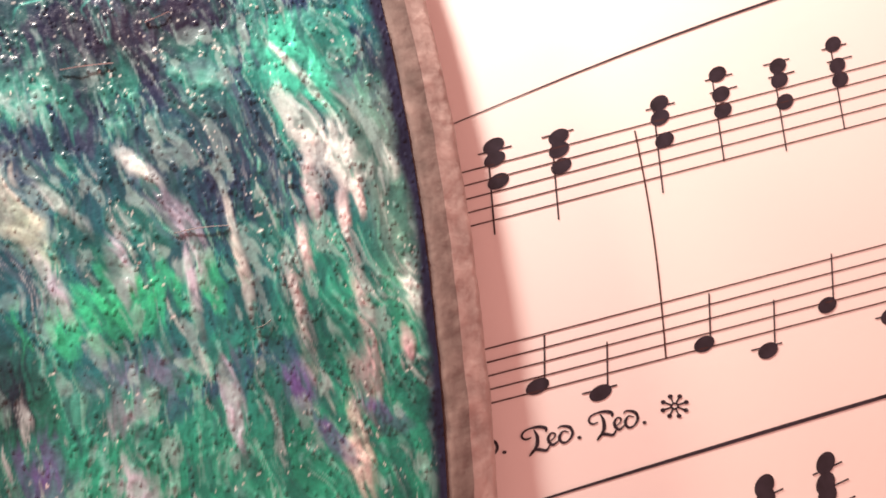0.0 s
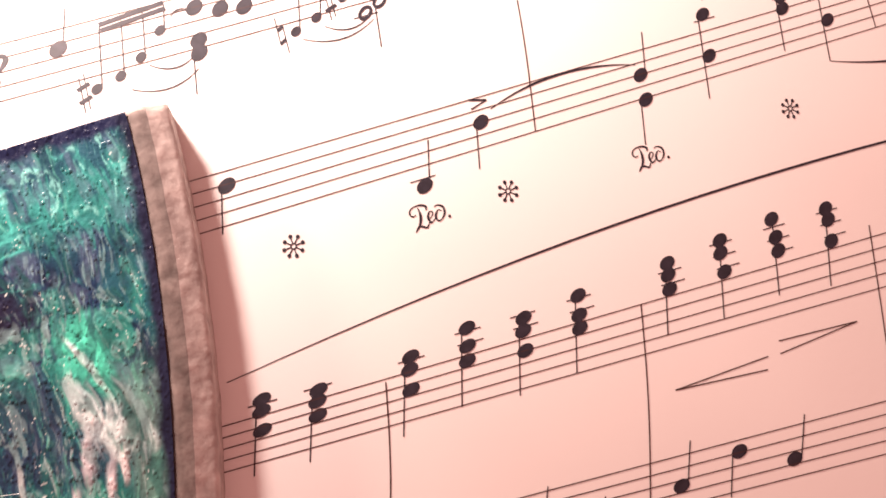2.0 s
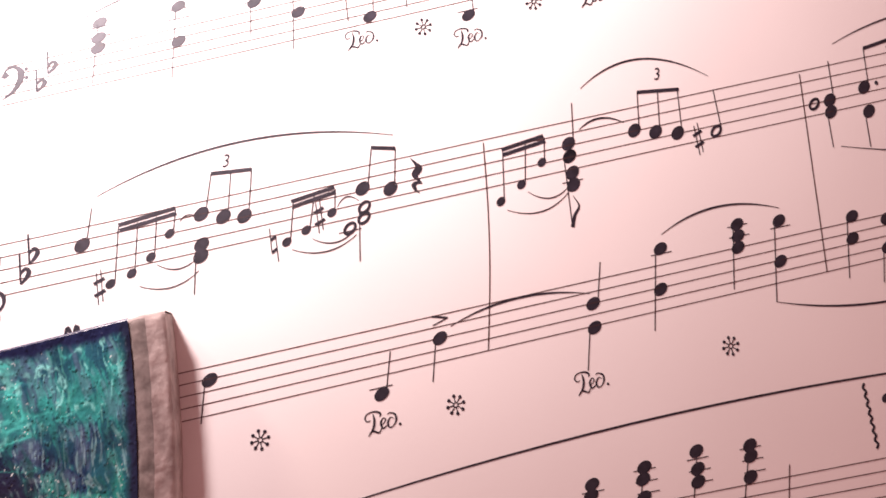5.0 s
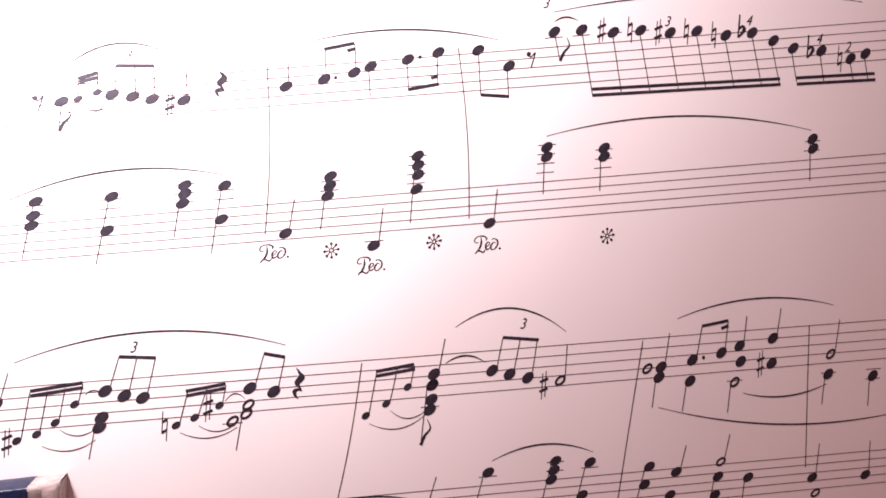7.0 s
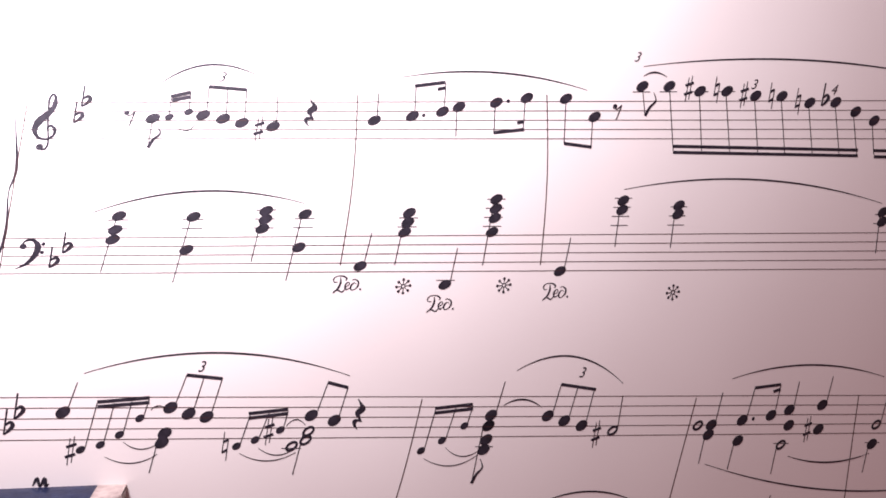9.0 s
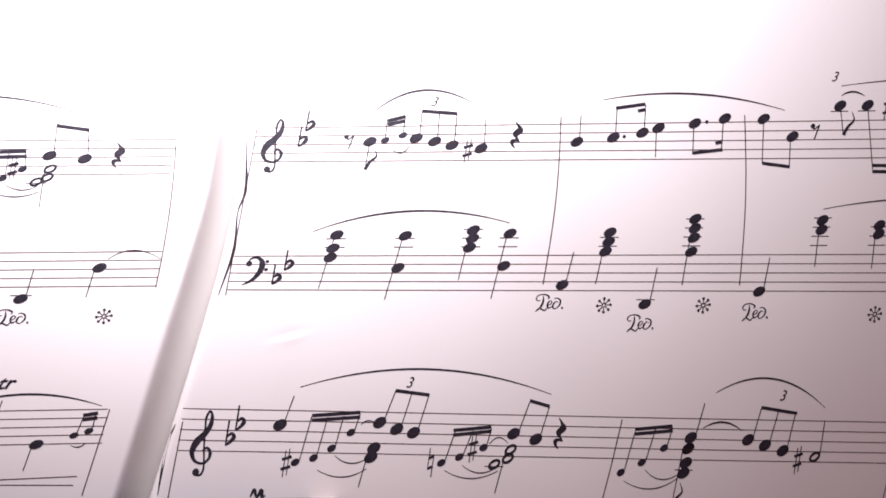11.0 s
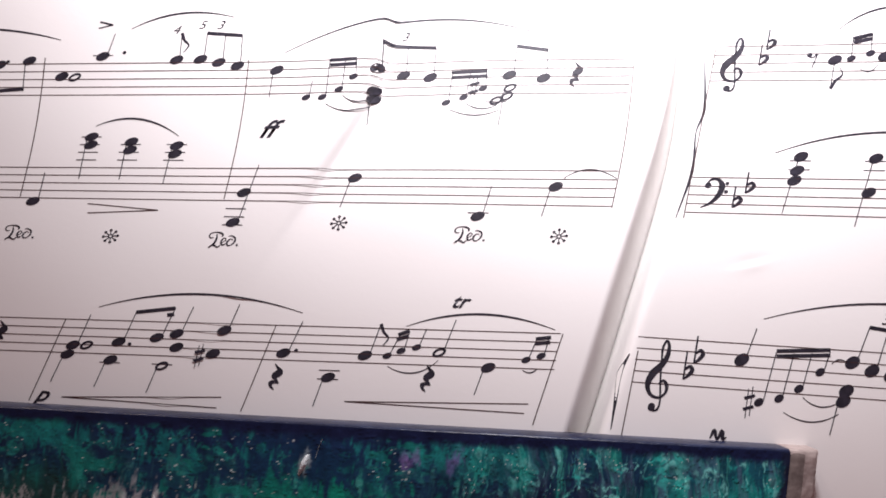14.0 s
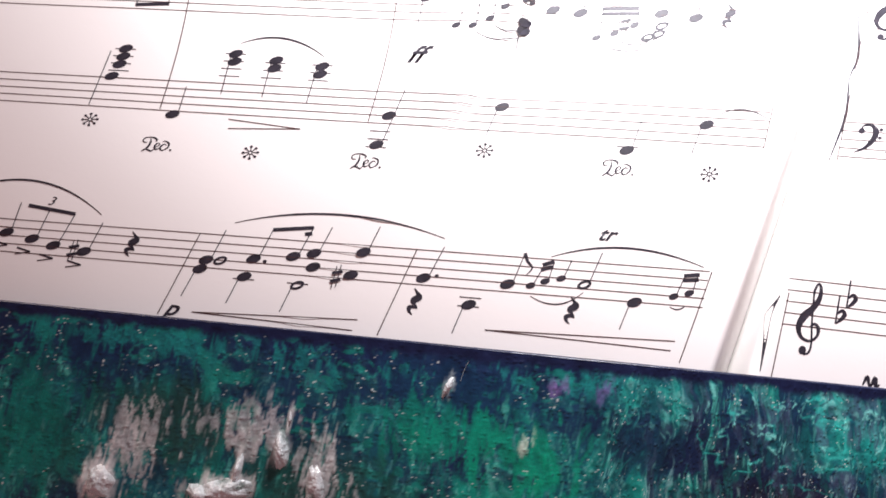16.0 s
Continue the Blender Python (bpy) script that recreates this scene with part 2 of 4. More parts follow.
def brace(st, *points):
    bm = bmesh.new()
    pts = curve(points, 8)
    ribbon(bm, pts, swell([0.015, 0.055, 0.02, 0.055, 0.015] if len(points) > 4 else [0.015, 0.06, 0.05, 0.015], len(pts)))
    return printed("brace", st, bm)


def letters(st, u, v, text, size, slant, bold=0.0):
    """Built-in font, laid on the page; size in staff spaces."""
    cu = bpy.data.curves.new("letters", "FONT")
    cu.body, cu.size, cu.shear, cu.resolution_u, cu.offset = text, 1.0, slant, 3, bold
    cu.align_x, cu.align_y = "CENTER", "CENTER"
    ob = bpy.data.objects.new("letters", cu)
    scene.collection.objects.link(ob)
    me = bpy.data.meshes.new_from_object(ob.evaluated_get(bpy.context.evaluated_depsgraph_get()))
    bpy.data.objects.remove(ob)
    bm = bmesh.new()
    bm.from_mesh(me)
    for w in bm.verts:
        x, y = st.at(u + w.co.x * size * STEP * 2, v + w.co.y * size * 2)
        w.co = (x * CM, y * CM, ink_z(x, y) * CM)
    return bm


def digit(st, u, v, text):
    return printed("digit", st, letters(st, u, v, text, 1.5, 0.3), "small italic figure")


def strokes(st, u, v, *runs):
    """Pen strokes given in staff spaces about (u, v): points, then widths in cm; runs of one point are dots."""
    bm = bmesh.new()
    for points, widths in runs:
        if len(points) == 1:
            x, y = points[0]
            oval(bm, st, u + x * STEP * 2, v + y * 2, widths, widths, 0)
        else:
            place = [st.at(u + x * STEP * 2, v + y * 2) for x, y in points]
            pts = curve(place, 5) if len(points) > 2 else [Vector(q) for q in place]
            ribbon(bm, pts, swell(widths if isinstance(widths, (list, tuple)) else [widths] * 2, len(pts)))
    return bm


def glyph(st, u, v, kind):
    if kind == "dot":
        bm = strokes(st, u, v, ([(0, 0)], 0.2))
    elif kind == "sharp":
        bm = strokes(st, u, v, ([(-0.2, -1.35), (-0.2, 1.2)], 0.016), ([(0.2, -1.15), (0.2, 1.4)], 0.016),
                     ([(-0.5, -0.6), (0.5, -0.3)], 0.05), ([(-0.5, 0.35), (0.5, 0.65)], 0.05))
    elif kind == "natural":
        bm = strokes(st, u, v, ([(-0.25, -0.7), (-0.25, 1.4)], 0.016), ([(0.25, -1.4), (0.25, 0.7)], 0.016),
                     ([(-0.25, -0.6), (0.25, -0.35)], 0.045), ([(-0.25, 0.4), (0.25, 0.65)], 0.045))
    elif kind == "flat":
        bm = strokes(st, u, v, ([(-0.35, 1.75), (-0.38, -0.65)], 0.03),
                     ([(-0.36, 0.2), (0.1, 0.5), (0.38, 0.2), (0.1, -0.25), (-0.38, -0.65)], [0.03, 0.055, 0.075, 0.055, 0.025]))
    elif kind == "quarter_rest":
        bm = strokes(st, u, v, ([(-0.3, 1.5), (0.1, 1.0), (0.35, 0.55), (-0.1, 0.1), (0.05, -0.25), (0.45, -0.75)], [0.015, 0.05, 0.12, 0.11, 0.06, 0.02]),
                     ([(0.45, -0.75), (0.0, -0.6), (-0.35, -0.75), (-0.25, -1.15), (0.1, -1.5)], [0.02, 0.05, 0.08, 0.05, 0.012]))
    elif kind == "eighth_rest":
        bm = strokes(st, u, v, ([(-0.35, 0.45)], 0.27), ([(-0.4, 0.3), (-0.05, 0.15), (0.45, 0.6)], 0.02), ([(0.45, 0.6), (0.05, -1.0)], 0.022))
    elif kind == "pedal":
        bm = strokes(st, u, v,
                     ([(-1.05, 0.28), (-1.38, 0.25), (-1.55, 0.50), (-1.38, 0.82), (-0.95, 0.95), (-0.45, 0.90), (-0.12, 0.68), (-0.20, 0.42)], [0.01, 0.018, 0.024, 0.016, 0.016, 0.028, 0.032, 0.012]),
                     ([(-0.80, 0.80), (-0.72, 0.30), (-0.82, -0.25), (-1.10, -0.68), (-1.42, -0.98)], [0.012, 0.034, 0.036, 0.022, 0.012]),
                     ([(-1.42, -0.98), (-1.12, -0.66), (-0.78, -0.70), (-0.42, -0.86), (-0.10, -0.48)], [0.012, 0.018, 0.030, 0.024, 0.010]),
                     ([(-0.27, -0.37), (0.12, -0.17), (0.29, 0.12), (0.07, 0.24), (-0.17, -0.12), (-0.02, -0.59), (0.41, -0.39)], [0.01, 0.012, 0.018, 0.014, 0.032, 0.026, 0.01]),
                     ([(1.05, 0.02), (0.76, 0.17), (0.46, -0.22), (0.56, -0.61), (0.90, -0.59), (1.24, -0.17), (1.20, 0.32), (0.76, 0.56), (0.51, 0.46)], [0.01, 0.014, 0.032, 0.024, 0.014, 0.028, 0.032, 0.016, 0.01]),
                     ([(1.56, -0.56)], 0.12))
    elif kind == "release":
        ring = [(0.2 * math.cos(k * math.tau / 12), 0.2 * math.sin(k * math.tau / 12)) for k in range(13)]
        runs = [(ring, 0.017)]
        for i in range(8):
            c, s = 0.86 * math.cos(i * math.pi / 4 + 0.1), 0.86 * math.sin(i * math.pi / 4 + 0.1)
            runs += [([(0.26 * c, 0.26 * s), (0.85 * c, 0.85 * s)], 0.016), ([(0.88 * c, 0.88 * s)], 0.155)]
        bm = strokes(st, u, v, *runs)
    elif kind == "treble_clef":
        bm = strokes(st, u, v, ([(0.05, -0.75), (0.45, -0.45), (0.85, -0.85), (0.8, -1.5), (0.2, -1.95), (-0.65, -1.7), (-1.05, -0.85), (-0.7, 0.1), (0.0, 0.85), (0.5, 1.7), (0.55, 2.6), (0.25, 3.05), (-0.05, 2.4), (0.0, 1.4)],
                                 [0.03, 0.045, 0.065, 0.04, 0.04, 0.055, 0.09, 0.12, 0.10, 0.08, 0.055, 0.035, 0.04, 0.032]),
                     ([(0.0, 1.4), (0.15, -0.4), (0.4, -2.2), (0.25, -2.95), (-0.2, -3.15)], [0.032, 0.032, 0.032, 0.034, 0.03]), ([(-0.35, -2.8)], 0.36))
    elif kind == "bass_clef":
        bm = strokes(st, u, v, ([(-0.75, 0.75)], 0.33), ([(-0.9, 0.85), (-0.6, 1.35), (0.1, 1.45), (0.65, 0.8), (0.5, -0.2), (-0.2, -1.2), (-1.2, -1.8)], [0.02, 0.03, 0.05, 0.11, 0.09, 0.05, 0.012]),
                     ([(1.15, 1.0)], 0.2), ([(1.15, 0.05)], 0.2))
    elif kind == "accent":
        bm = strokes(st, u, v, ([(-0.75, 0.4), (0.75, 0.0)], 0.03), ([(0.75, 0.0), (-0.75, -0.4)], 0.02))
    elif kind == "ornament":
        bm = strokes(st, u, v, ([(-0.8, -0.25), (-0.45, 0.45), (-0.1, -0.3), (0.3, 0.45), (0.45, -0.2), (0.8, -0.05)], [0.02, 0.07, 0.03, 0.07, 0.06, 0.015]))
    elif kind == "arpeggio":
        bm = strokes(st, u, v, ([(0.12 * (-1) ** i, 2.6 - 0.36 * i) for i in range(16)], 0.04))
    else:
        text, size = {"trill": ("tr", 2.2), "piano": ("p", 2.6), "forte": ("ff", 3.0)}[kind]
        bm = letters(st, u, v, text, size, 0.42, 0.018)
    return printed(kind + ("_mark" if kind in ("pedal", "release", "accent", "piano", "forte", "trill") else "_sign" if kind in ("sharp", "flat", "natural") else ""), st, bm)


R1T = Staff(RIGHT_PAGE, -6.81, 14.5, 5.586, 0.0879, 4.907, 0.0769)
R1B = Staff(RIGHT_PAGE, -7.11, 14.5, 3.100, 0.0605, 2.425, 0.0508)
R2T = Staff(RIGHT_PAGE, -7.84, 14.5, 0.022, 0.0171, -0.770, 0.0129)
R2B = Staff(RIGHT_PAGE, -8.5, 14.5, -2.592, -0.0032, -3.300, -0.0043)
R3T = Staff(RIGHT_PAGE, -8.5, 14.5, -6.028, -0.0675, -6.678, -0.0891)
R3B = Staff(RIGHT_PAGE, -8.5, 14.5, -8.063, -0.1290, -8.678, -0.1510)
R4T = Staff(RIGHT_PAGE, -8.5, 14.5, -11.600, -0.0500, -12.270, -0.0500)
LAT = Staff(LEFT_PAGE, -8.2, -27.5, 5.321, 0.0781, 4.692, 0.0753)
LAB = Staff(LEFT_PAGE, -8.35, -27.5, 3.256, 0.0686, 2.584, 0.0619)
LBT = Staff(LEFT_PAGE, -9.14, -27.5, 0.326, 0.0545, -0.312, 0.0510)


def rule(st):
    for k in range(0, 9, 2):
        bm = bmesh.new()
        count = 140
        ribbon(bm, [st.at(st.x0 + (st.x1 - st.x0) * i / count - LEAN * (k - 4) * STEP * (1 if 0 < i < count else 0), k) for i in range(count + 1)], 0.0135)
        printed("stave_line", st, bm)


for st in (R1T, R1B, R2T, R2B, R3T, R3B, R4T, LAT, LAB, LBT):
    rule(st)


# right page, treble staff
glyph(R1T, -5.14, 4.8, 'eighth_rest')
note(R1T, ((-4.76, 4.5),), (-4.76, 4.5, -4.77, -2), -1)
note(R1T, ((-4.49, 4.8),), (-4.49, 4.8, -4.51, 9.7), 0, 'small')
note(R1T, ((-4.18, 5.9),), (-4.18, 5.9, -4.19, 10.4), 0, 'small')
beam(R1T, (-4.5, 9.3), (-4.19, 10.2))
beam(R1T, (-4.49, 8.4), (-4.18, 9.2))
slur(R1T, (-4.34, 2.7), (-4.19, 1.8), (-4.03, 3.4), 0.6)
note(R1T, ((-3.93, 5.2),), (-3.87, 5.1, -3.9, 11.4))
note(R1T, ((-3.58, 4.4),), (-3.53, 4.3, -3.58, 11.3))
note(R1T, ((-3.25, 3.5),), (-3.21, 3.5, -3.25, 10.7))
beam(R1T, (-3.9, 11.4), (-3.25, 10.7))
digit(R1T, -3.71, 13.4, '3')
slur(R1T, (-4.78, 11.4), (-3.87, 16.2), (-2.96, 12.9))
glyph(R1T, -2.94, 2.2, 'sharp')
note(R1T, ((-2.7, 2.7),), (-2.64, 2.7, -2.7, 9.4))
glyph(R1T, -2.08, 5.7, 'quarter_rest')
note(R1T, ((-0.91, 4),), (-0.86, 4, -0.91, 9.9))
note(R1T, ((-0.22, 4.9),), (-0.18, 4.9, -0.24, 11.4))
glyph(R1T, -0.01, 5.1, 'dot')
note(R1T, ((0.33, 5.9),), (0.36, 5.9, 0.31, 12))
beam(R1T, (-0.26, 11.4), (0.3, 12.2))
beam(R1T, (0.17, 10.7), (0.31, 11))
note(R1T, ((0.63, 6.9),), (0.59, 6.9, 0.66, 0.5))
note(R1T, ((1.33, 7.8),), (1.31, 7.8, 1.38, 1.4))
glyph(R1T, 1.56, 8.1, 'dot')
note(R1T, ((1.91, 8.8),), (1.88, 8.8, 1.94, 2.1))
beam(R1T, (1.37, 1.3), (1.96, 2))
beam(R1T, (1.8, 3.4), (1.93, 3.7))
slur(R1T, (-0.53, 13.3), (1, 14.4), (3.09, 10.4))
note(R1T, ((2.69, 8.6),), (2.69, 8.6, 2.8, -1))
note(R1T, ((3.33, 4.7),), (3.29, 4.7, 3.36, -1.8))
beam(R1T, (2.8, -1), (3.37, -1.8))
glyph(R1T, 3.77, 6, 'eighth_rest')
digit(R1T, 3.99, 17.3, '3')
note(R1T, ((4.2, 11.2),), (4.2, 11.2, 4.36, 4.9), -1)
slur(R1T, (4.19, 13.3), (4.38, 14.1), (4.68, 13.1))
note(R1T, ((4.76, 11.2),), (4.76, 11.2, 5.08, -2.6))
glyph(R1T, 5.18, 10.6, 'sharp')
note(R1T, ((5.43, 10.1),), (5.41, 10.1, 5.69, -2.7))
glyph(R1T, 5.78, 10.4, 'natural')
note(R1T, ((6.01, 10.1),), (5.98, 10.1, 6.3, -2.9))
glyph(R1T, 6.39, 9.3, 'sharp')
note(R1T, ((6.65, 9.1),), (6.62, 9.1, 6.92, -3.1))
digit(R1T, 6.57, 11.4, '3')
glyph(R1T, 7, 9.1, 'natural')
note(R1T, ((7.23, 9),), (7.21, 9, 7.52, -3.2))
glyph(R1T, 7.61, 7.9, 'natural')
note(R1T, ((7.88, 7.6),), (7.85, 7.6, 8.15, -3.4))
glyph(R1T, 8.22, 8.2, 'flat')
note(R1T, ((8.47, 7.7),), (8.45, 7.7, 8.77, -3.4))
digit(R1T, 8.37, 10.2, '4')
note(R1T, ((8.97, 5.7),), (8.91, 5.7, 9.18, -3.4))
note(R1T, ((9.44, 3.8),), (9.39, 3.8, 9.58, -3.4))
glyph(R1T, 9.84, 2.8, 'flat')
note(R1T, ((10.1, 2.8),), (10.06, 2.8, 10.21, -3.6))
digit(R1T, 10.02, 5.2, '4')
glyph(R1T, 10.55, 0.8, 'natural')
note(R1T, ((10.81, 0.7),), (10.78, 0.7, 10.91, -3.8))
digit(R1T, 10.72, 3.1, '2')
note(R1T, ((11.16, 1.5),), (11.12, 1.5, 11.27, -4))
beam(R1T, (5.06, -1.6), (9.19, -2.4))
beam(R1T, (5.08, -2.9), (9.21, -3.6))
beam(R1T, (9.56, -2.5), (11.42, -2.8))
beam(R1T, (9.59, -3.8), (11.45, -4.1))
slur(R1T, (4.16, 15.4), (6.14, 16.8), (11, 12.3))
glyph(R1T, -6.46, 3.8, 'treble_clef')
glyph(R1T, -5.97, 4.8, 'flat')
glyph(R1T, -5.88, 8.4, 'flat')

# right page, bass staff
note(R1B, ((-5.33, 12.9), (-5.36, 9.8), (-5.38, 7.6),), (-5.36, 12.9, -5.5, 0.3))
note(R1B, ((-4.08, 12.6), (-4.12, 5.2),), (-4.12, 12.6, -4.27, -2.2))
note(R1B, ((-2.84, 13.8), (-2.83, 11.9), (-2.86, 9.8),), (-2.89, 13.8, -2.97, 2.4))
note(R1B, ((-2.14, 13), (-2.16, 5.6),), (-2.19, 13, -2.3, -1.9))
slur(R1B, (-5.77, 13.7), (-4.05, 18.3), (-2.18, 15.4))
note(R1B, ((-0.99, 1.3),), (-0.93, 1.3, -0.87, 8.7))
note(R1B, ((-0.23, 13.1), (-0.23, 11), (-0.26, 8.8),), (-0.29, 13, -0.35, 1.5))
glyph(R1B, -1.18, -2.8, 'pedal')
glyph(R1B, -0.12, -3.3, 'release')
note(R1B, ((0.67, -3),), (0.76, -3.1, 0.8, 5.2))
glyph(R1B, 0.64, -7.3, 'pedal')
note(R1B, ((1.4, 16), (1.42, 13.9), (1.43, 11.8), (1.42, 8.7),), (1.36, 16.1, 1.34, 1.3))
glyph(R1B, 1.83, -3.2, 'release')
note(R1B, ((2.91, -0.1),), (2.99, -0.1, 3.02, 7.3))
glyph(R1B, 2.89, -4.7, 'pedal')
note(R1B, ((3.97, 15.5), (3.98, 13.4),), (3.92, 15.6, 3.96, 5.3))
note(R1B, ((5.17, 14.3), (5.18, 12.4),), (5.1, 14.3, 5.14, 5))
slur(R1B, (3.95, 17.9), (6.31, 20), (9.77, 14.4))
note(R1B, ((9.82, 12.5), (9.85, 10.4),), (9.76, 12.5, 9.83, 3.5))
glyph(R1B, 5.37, -5, 'release')
glyph(R1B, -6.68, 4.7, 'bass_clef')
glyph(R1B, -6.28, 2.6, 'flat')
glyph(R1B, -6.1, 5.9, 'flat')

# right page, treble staff
note(R2T, ((-6.09, 5.2),), (-6.03, 5.2, -5.91, 10.8))
glyph(R2T, -5.88, -2.1, 'sharp')
note(R2T, ((-5.72, -1.9),), (-5.65, -1.6, -5.54, 6.9), 0, 'small')
note(R2T, ((-5.4, -1),), (-5.35, -0.7, -5.25, 6.9), 0, 'small')
note(R2T, ((-5.1, 0.9),), (-5.04, 1.2, -4.96, 7.2), 0, 'small')
note(R2T, ((-4.79, 4),), (-4.73, 4.3, -4.67, 7.6), 0, 'small')
beam(R2T, (-5.54, 7.1), (-4.67, 7.9))
beam(R2T, (-5.53, 6.2), (-4.66, 7))
note(R2T, ((-4.29, 6),), (-4.22, 6.2, -4.08, 12.2))
note(R2T, ((-3.96, 4.8),), (-3.89, 5, -3.77, 12.1))
note(R2T, ((-3.64, 4.2),), (-3.57, 4.4, -3.45, 11.7))
beam(R2T, (-4.08, 12.2), (-3.45, 11.5))
digit(R2T, -3.85, 13.7, '3')
note(R2T, ((-4.33, 1.1), (-4.36, -0.7),), (-4.41, 1.2, -4.51, -6.5))
slur(R2T, (-5.3, -3.3), (-4.86, -4.6), (-4.41, -2.9), 0.6)
slur(R2T, (-5.02, -0.5), (-4.74, -1.9), (-4.41, -0.8), 0.6)
slur(R2T, (-5.82, 12.5), (-3.8, 16.4), (-1.15, 12.1))
glyph(R2T, -3.24, -1.5, 'natural')
note(R2T, ((-3.04, -1.5),), (-2.98, -1.3, -2.86, 4.9), 0, 'small')
note(R2T, ((-2.72, -0.3),), (-2.66, -0.1, -2.53, 5), 0, 'small')
glyph(R2T, -2.49, 1.4, 'sharp')
note(R2T, ((-2.29, 1.6),), (-2.24, 1.8, -2.19, 5.3), 0, 'small')
beam(R2T, (-2.9, 4.8), (-2.2, 5.6))
beam(R2T, (-2.89, 3.9), (-2.19, 4.8))
note(R2T, ((-1.77, 1.3), (-1.8, -0.4), (-2.04, -1.6),), (-1.85, 1.6, -1.95, -7.2), 0, 'half')
slur(R2T, (-2.97, -2.9), (-2.51, -4.4), (-1.95, -2.8), 0.6)
slur(R2T, (-2.64, -1.9), (-2.31, -3.3), (-1.96, -1.9), 0.6)
note(R2T, ((-1.76, 4.4),), (-1.67, 4.6, -1.54, 10.5))
note(R2T, ((-1.32, 3.4),), (-1.25, 3.6, -1.15, 9.8))
beam(R2T, (-1.54, 10.8), (-1.15, 9.8))
slur(R2T, (-2.19, 2.3), (-2.01, 3.6), (-1.84, 2.5), 0.6)
glyph(R2T, -0.88, 4.6, 'quarter_rest')
slur(R2T, (-4.62, 5.5), (-4.52, 6.3), (-4.38, 6), 0.6)
note(R2T, ((0.42, -2.7),), (0.48, -2.5, 0.59, 5.8), 0, 'small')
note(R2T, ((0.8, -0.7),), (0.87, -0.5, 0.98, 5.9), 0, 'small')
note(R2T, ((1.2, 2.2),), (1.25, 2.3, 1.31, 6.2), 0, 'small')
beam(R2T, (0.57, 5.7), (1.3, 6.5))
beam(R2T, (0.58, 4.8), (1.32, 5.6))
note(R2T, ((1.7, 4.3), (1.68, 2.2), (1.68, -0.6), (1.66, -2.6),), (1.79, 4.6, 1.88, 11))
note(R2T, ((1.68, 2.2),), (1.58, 2.0, 1.52, -9.4), -1)
slur(R2T, (0.5, -4.3), (1.02, -5.8), (1.56, -3.6), 0.6)
slur(R2T, (0.89, -2.1), (1.22, -3.9), (1.6, -2.5), 0.6)
slur(R2T, (1.92, 6.2), (2.31, 7.4), (2.71, 5.8))
note(R2T, ((2.86, 4.1),), (2.95, 4.3, 3.04, 10.4))
note(R2T, ((3.22, 3.1),), (3.3, 3.3, 3.4, 10.1))
note(R2T, ((3.6, 2.1),), (3.68, 2.3, 3.75, 9.5))
beam(R2T, (3.04, 10.4), (3.78, 9.4))
digit(R2T, 3.43, 12.7, '3')
slur(R2T, (2.08, 13.1), (2.98, 16.1), (4.34, 10.6))
glyph(R2T, 3.94, 0.3, 'sharp')
note(R2T, ((4.28, 1),), (4.38, 1.1, 4.38, 8.1), 0, 'half')
note(R2T, ((6.14, 1.9),), None, 0, 'half')
note(R2T, ((6.44, 2),), (6.52, 2.2, 6.58, 8.7))
note(R2T, ((6.41, -0),), (6.34, -0.2, 6.3, -6))
note(R2T, ((7.13, 2.9),), (7.22, 3.1, 7.3, 9.6))
glyph(R2T, 7.38, 3.2, 'dot')
note(R2T, ((7.78, 3.9),), (7.86, 4.1, 7.89, 10.3))
beam(R2T, (7.3, 9.6), (7.89, 10.3))
beam(R2T, (7.74, 8.8), (7.9, 9.3))
note(R2T, ((8.19, 5), (8.24, 1.8),), (8.28, 5.2, 8.31, 10.9))
note(R2T, ((7.11, -1.3),), (7.03, -1.5, 6.98, -7.3))
note(R2T, ((8.13, -2.3),), (8.04, -2.5, 8.01, -8.4), 0, 'half')
glyph(R2T, 8.7, 0.9, 'sharp')
note(R2T, ((8.96, 0.9),), None)
note(R2T, ((8.95, 6),), (9.04, 6.2, 9.09, 12))
slur(R2T, (6.74, 11.5), (8.3, 14.3), (10.33, 11.9))
slur(R2T, (8.34, -4.7), (9.26, -6.1), (10.3, -4.3))
slur(R2T, (6.44, -6.1), (8.53, -10.9), (12.37, -11.2))
note(R2T, ((10.35, 1.8),), (10.45, 2, 10.51, 8.8), 0, 'half')
note(R2T, ((10.33, -2.3),), (10.25, -2.5, 10.22, -8.4))
note(R2T, ((11.42, -3.4),), (11.34, -3.6, 11.35, -9.6))
glyph(R2T, -7.4, 1.5, 'treble_clef')
glyph(R2T, -6.94, 2.4, 'flat')
glyph(R2T, -6.8, 5.3, 'flat')
glyph(R2T, -6.3, -8.2, 'ornament')

# right page, bass staff
note(R2B, ((-4.62, 5.8),), (-4.69, 5.8, -4.8, -1.1))
glyph(R2B, -3.97, -5.9, 'release')
note(R2B, ((-2.1, -3.1),), (-2.03, -3, -1.89, 3.7))
glyph(R2B, -2.14, -7.6, 'pedal')
note(R2B, ((-1.1, 4),), (-1.17, 3.9, -1.3, -3.1))
glyph(R2B, -1.06, 7.2, 'accent')
glyph(R2B, -1, -7.8, 'release')
slur(R2B, (-0.91, 5.6), (0.06, 7.8), (1.38, 5.8))
note(R2B, ((1.41, 3.9),), (1.49, 3.9, 1.64, 10.9))
note(R2B, ((1.37, -0.3),), (1.29, -0.3, 1.15, -7.4))
glyph(R2B, 1.17, -9.3, 'pedal')
note(R2B, ((2.68, 10.9), (2.56, 3.7),), (2.6, 11.1, 2.34, -3.3))
